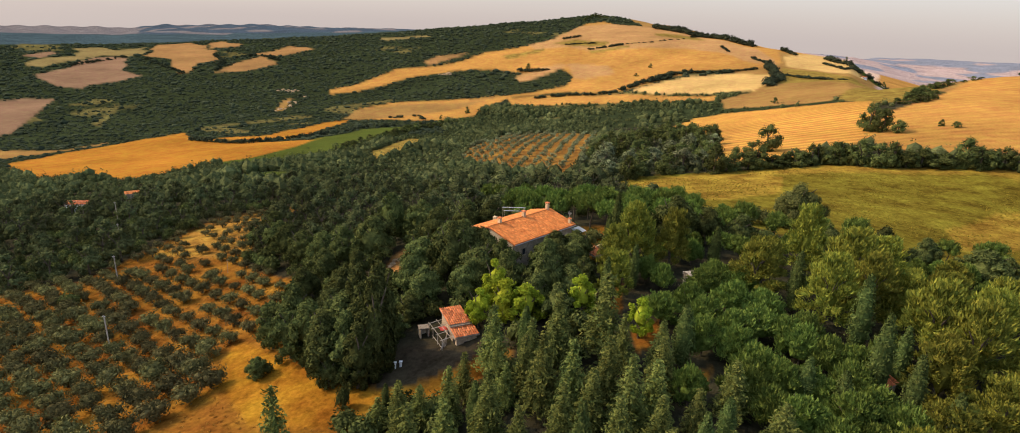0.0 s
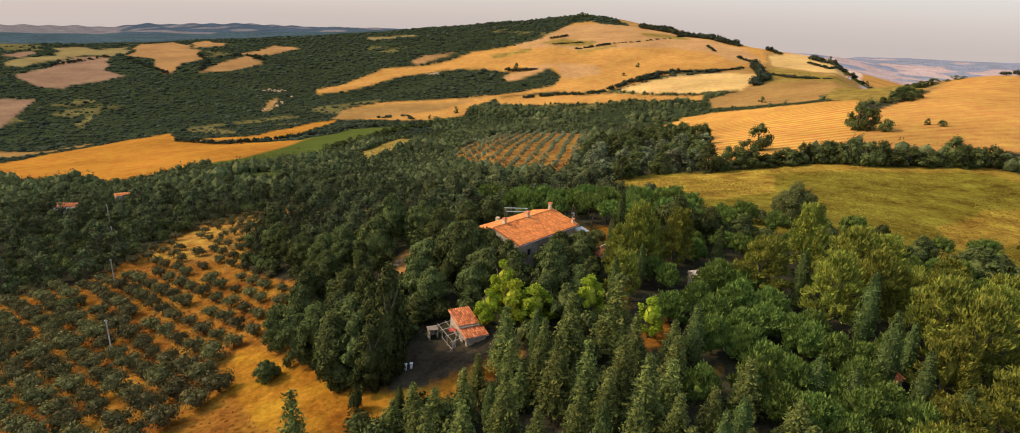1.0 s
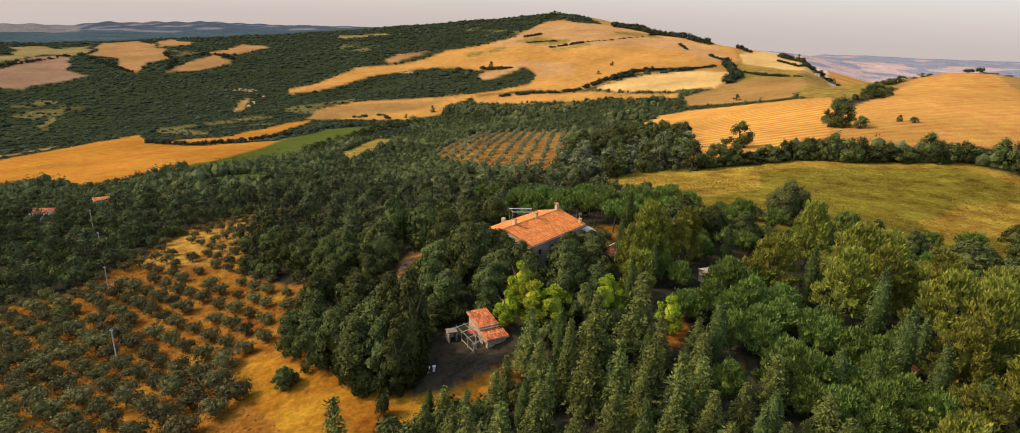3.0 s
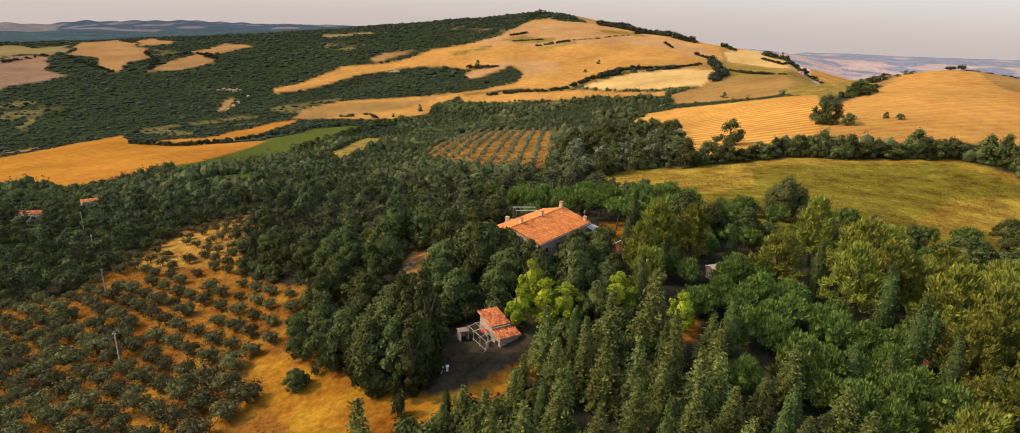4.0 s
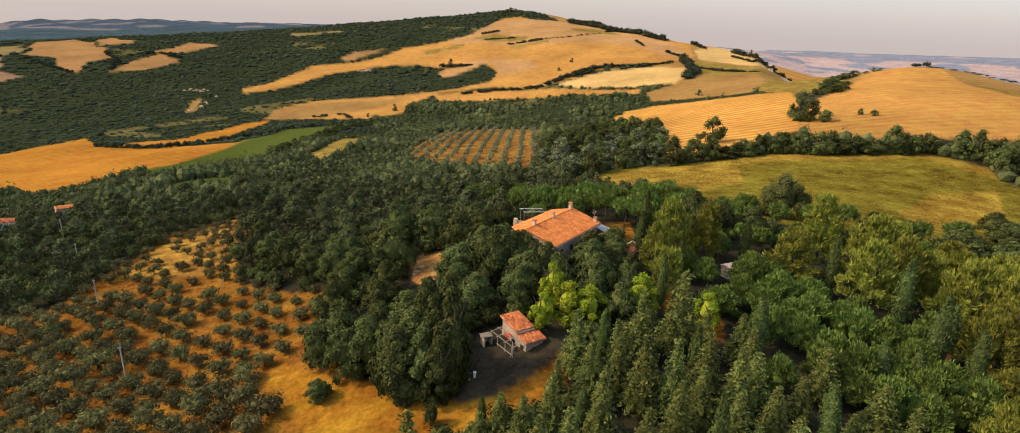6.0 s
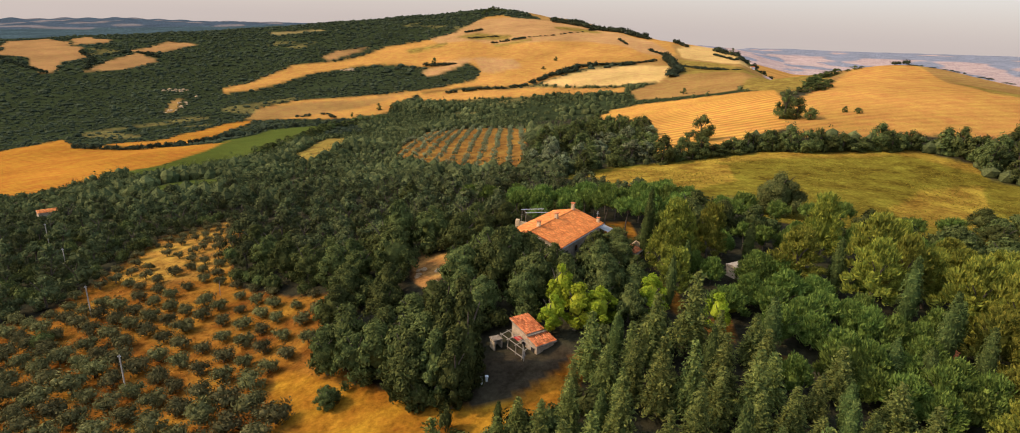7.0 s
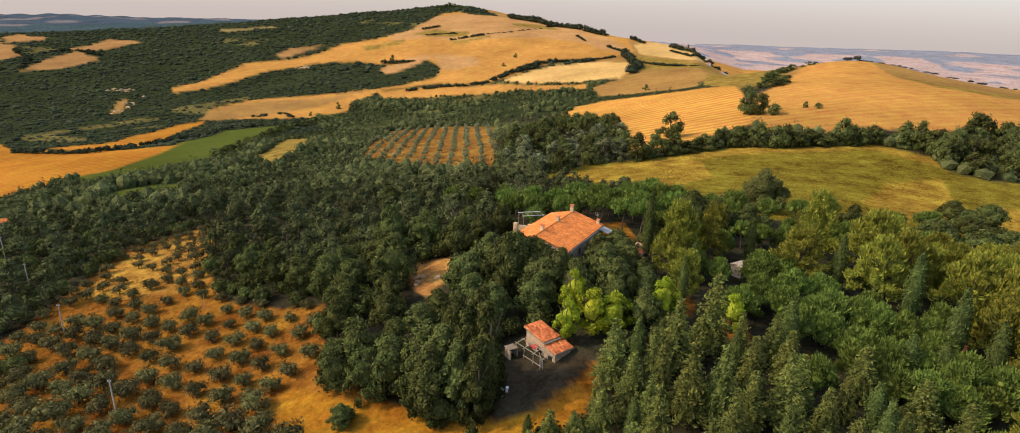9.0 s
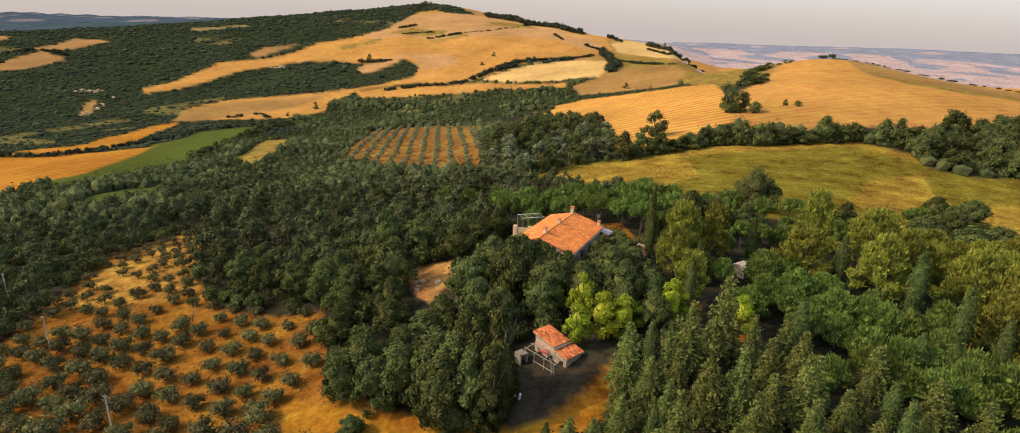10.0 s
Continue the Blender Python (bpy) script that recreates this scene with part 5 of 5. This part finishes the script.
def stone_shed():
    """Two stepped lean-to roofs along its length, a rough pole frame against the sunny wall."""
    rng = np.random.default_rng(8)
    z0 = -1.5
    s = thing("stone_shed", (-7.2, 89.8, z0), "rubble stone shed with stepped terracotta roofs", "shed", turn=26.6)
    # local x to the right of the long axis, local -y along it towards the yard
    block("upper_wall", s, M_RUBBLE, -1.5, 1.5, -4.2, 0.0, -1.0, 3.35, bevel=0.05, label="rubble stone wall")
    block("lower_wall", s, M_RUBBLE, -1.5, 1.8, -6.4, -4.2, -1.0, 2.55, bevel=0.05, label="rubble stone wall of the lower bay")
    for name, x0, x1, top, low in (("upper_roof", -1.85, 1.8, (0.3, 4.35), (-4.5, 3.45)), ("lower_roof", -1.85, 2.15, (-4.2, 3.2), (-6.75, 2.6))):
        bm = bmesh.new()
        vs = [(x0, top[0], top[1]), (x1, top[0], top[1]), (x1, low[0], low[1]), (x0, low[0], low[1])]
        a = [bm.verts.new(v) for v in vs]
        b = [bm.verts.new((v[0], v[1], v[2] - 0.14)) for v in vs]
        bm.faces.new(a), bm.faces.new(b[::-1])
        for i in range(4):
            bm.faces.new((a[i], b[i], b[(i + 1) % 4], a[(i + 1) % 4]))
        bmesh.ops.recalc_face_normals(bm, faces=bm.faces)
        roof = part(name, bm, M_WOOD, s, "sagging terracotta tile roof on boards")
        v, f = tiles(rng, x0, x1, top, low, 0.36, 0.5)
        tagged(part("roof_tiles", mesh("roof_tiles", v, f, M_OLDTILE), None, roof, "old lichened terracotta tiles"), kind="stuff")
    bm = bmesh.new()
    vs = [(-1.5, 0, 3.3), (-1.5, -4.2, 3.3), (-1.5, -4.2, 3.4), (-1.5, 0, 4.15)]
    for x in (-1.5, 1.5):
        bm.faces.new([bm.verts.new((x, v[1], v[2])) for v in vs])
    part("wedge_wall", bm, M_STONEWALL, s)
    for y in (-1.1, -3.1, -5.4):
        # the wall is solid: dark panels paint the shade of open doorways
        d = block("door", s, M_INNER_SHADE, -1.54, -1.47, y - 0.42, y + 0.42, -0.1, 1.85, bevel=0.0, label="near-black panel painted as the shade inside a doorway")
        block("lintel", d, M_WOOD, -1.62, -1.45, y - 0.62, y + 0.62, 1.85, 2.05)
    # rough stones proud of the front and of the yard end
    stones = [bevelled_stone(rng) for i in range(6)]
    for i in range(150):
        y, z = -0.15 - 6.1 * rng.uniform(), rng.uniform(-0.3, 3.2)
        if (z < 2.1 and min(abs(y + 1.1), abs(y + 3.1), abs(y + 5.4)) < 0.65) or (y < -4.2 and z > 2.35):
            continue
        st = part("stone", stones[i % 6], None, s)
        st.matrix_local = pose(-1.5, y, z, 0, 0, 90) @ Matrix.Diagonal((rng.uniform(0.7, 1.3), 1, rng.uniform(0.7, 1.2), 1))
    # another dark panel in place of the window's shaded inside
    block("window", s, M_INNER_SHADE, -0.3, 0.4, -6.44, -6.37, 0.9, 1.6, bevel=0.0, label="small near-black panel painted as the shade inside a window")
    f = thing("pole_frame", (-7.8, 86.1, z0), "open frame of grey wooden poles beside the shed", "pole frame", turn=26.6)
    for y in (-3.0, -1.0, 1.0, 2.8):
        beam("post", f, M_GREYWOOD, (-1.5, y, -0.8), (-1.5, y, 2.3), 0.07)
        beam("rafter", f, M_GREYWOOD, (-1.8, y, 2.3), (1.0, y, 2.75), 0.055)
    for x, z in ((-1.5, 2.4), (-0.2, 2.62)):
        beam("rail", f, M_GREYWOOD, (x, -3.4, z), (x, 3.1, z + 0.05), 0.055)
    beam("rail", f, M_GREYWOOD, (-1.5, -3.2, 1.0), (-1.5, 1.2, 1.05), 0.05)
    for i in range(4):
        beam("leaning_pole", f, M_GREYWOOD, (-2.6 + 0.3 * i, -3.6 - 0.3 * i, -0.4), (-0.4 + 0.2 * i, -1.4 + 0.3 * i, 1.7), 0.055)
    block("bench_top", f, M_GREYWOOD, -1.0, 0.5, -1.9, 0.1, 0.55, 0.62)
    for x in (-0.9, 0.4):
        for y in (-1.8, 0.0):
            beam("bench_leg", f, M_GREYWOOD, (x, y, -0.6), (x, y, 0.55), 0.05)
    cl = thing("red_cloth", (-8.1, 86.4, 0.75), "faded red cloth hung over the pole frame", "cloth", turn=26.6)
    bm = bmesh.new()
    bmesh.ops.create_grid(bm, x_segments=8, y_segments=6, size=0.6)
    for v in bm.verts:
        v.co.z = 0.28 + 0.05 * math.sin(v.co.x * 7) - 0.35 * max(0, abs(v.co.y) - 0.25)
    bmesh.ops.solidify(bm, geom=bm.faces[:], thickness=0.02)
    part("cloth", bm, M_RED, cl)
    h = thing("stone_hut", (-11.2, 87.6, z0 - 0.2), "low ruined stone hut with an open front", "hut", turn=20)
    h.scale = (0.55, 0.6, 0.95)
    block("back_wall", h, M_STONEWALL, -1.3, 1.3, 0.8, 1.2, -0.8, 2.1, bevel=0.06)
    block("side_wall", h, M_STONEWALL, -1.3, -0.9, -1.3, 0.8, -0.8, 2.0, bevel=0.06)
    block("side_wall", h, M_STONEWALL, 0.9, 1.3, -1.3, 0.8, -0.8, 1.8, bevel=0.06)
    block("roof_slab", h, M_WOOD, -1.5, 1.5, -1.1, 1.4, 2.1, 2.25)


stone_shed()


def small_house(name, x, y, label, w, l, hgt, turn, wall, roof_mat):
    rng = np.random.default_rng(int(abs(x) + abs(y)))
    h = thing(name, (x, y, height(x, y)), label, "house", turn=turn)
    for s in (-1, 1):
        block("long_wall", h, wall, -l / 2 + 0.4, l / 2 - 0.4, *sorted((s * w / 2, s * (w / 2 - 0.4))), -1.5, hgt)
        gable_end(h, s * l / 2, w / 2, -1.5, hgt, hgt + w * 0.18, s)
        v, f = tiles(rng, -l / 2 - 0.3, l / 2 + 0.3, (0, hgt + w * 0.18 + 0.1), (s * (w / 2 + 0.35), hgt + 0.05), 0.4, 0.6)
        tagged(part("roof_tiles", mesh("roof_tiles", v, f, roof_mat), None, h, "terracotta tile slope"), kind="stuff")
        block("roof_board", h, M_WOOD, -l / 2 - 0.2, l / 2 + 0.2, *sorted((s * 0.02, s * (w / 2 + 0.2))), hgt - 0.1, hgt - 0.02)
        for q in (-0.25, 0.22):
            window(h, q * l, s * w / 2, 1.0, 0.8, 1.1, "y", s)
    return h


small_house("cottage", -160.6, 260, "small stone cottage with orange tile roof in the wood", 4.6, 6.2, 4.0, 35, M_STONEWALL, M_TILE)
small_house("barn", -181, 256, "low white-walled barn at the edge of the wood", 6, 11, 3.2, 12, M_WHITE, M_OLDTILE)
small_house("garden_hut", 33.5, 97.5, "tiny whitewashed garden hut under the pines", 2.2, 2.6, 1.9, 20, M_WHITE, M_GREYWOOD)
small_house("pine_cabin", 48.6, 68.6, "small pale cabin hidden among the pines", 3, 4, 2.5, 30, M_WHITE, M_OLDTILE)
small_house("hill_house", 476.7, 842, "white farmhouse on the far crest", 4.5, 6, 2.6, 10, M_WHITE, M_OLDTILE)


def pole(x, y, tall):
    p = thing("electric_pole", (x, y, height(x, y)), "slim grey electricity pole on the orchard slope", "pole", "poles across the orchard")
    beam("shaft", p, M_GREYWOOD, (0, 0, -0.8), (-0.32, 0.05, tall), 0.12, 8)
    arm = beam("crossarm", p, M_METAL, (-0.62, 0.05, tall - 0.3), (-0.02, 0.05, tall - 0.3), 0.04)
    for x in (-0.56, -0.1):
        beam("insulator", arm, M_WHITE, (x, 0.05, tall - 0.28), (x, 0.05, tall - 0.12), 0.035)


for x, y, tall in ((-69.4, 99.6, 7.6), (-90.6, 136.4, 7.4), (-112.6, 173.2, 7.0), (-130, 200, 9)):
    pole(x, y, tall)
st = thing("vine_stake", (-65, 138, height(-65, 138)), "thin wooden stake at the orchard edge", "stake")
beam("stake", st, M_GREYWOOD, (0, 0, -0.3), (0.05, 0, 3.6), 0.06)
for x, y, tall in ((-14.4, 80.0, 0.9), (-13.6, 80.3, 0.7)):
    g = thing("garden_pillar", (x, y, height(x, y)), "short white stone garden pillar in the shaded yard", "pillar")
    block("shaft", g, M_WHITE, -0.16, 0.16, -0.16, 0.16, -0.2, tall, bevel=0.03)
    block("capital", g, M_WHITE, -0.24, 0.24, -0.24, 0.24, tall, tall + 0.14, bevel=0.03)


def rocks(x, y, n, size, spread, label):
    rng = np.random.default_rng(int(abs(x)))
    bv, bf = ball(2)
    out = []
    for i in range(n):
        a, b = x + rng.normal() * spread[0], y + rng.normal() * spread[1]
        d = 1 + 0.16 * rng.normal(size=(len(bv), 1))
        out.append((np.array([a, b, height(a, b)]) + bv * d * size * rng.uniform(0.4, 1, 3) * [1.3, 1, 0.7], bf))
    v, f = join(out)
    tagged(new("rock_outcrop", mesh("rock_outcrop", v, f, M_ROCK)), label, "rocks", kind="stuff")


rocks(-331, 940, 18, 3.0, (8, 22), "pale broken rock of a small hillside quarry")
rocks(-382, 1074, 12, 3.5, (10, 6), "pale rock outcrop in the scrub")
rocks(-115, 1172, 7, 4.5, (8, 4), "pale rock ledge on the hill slope")
rocks(-20.5, 118.5, 7, 0.8, (1.6, 2.8), "pale sandy rocks in a forest clearing")
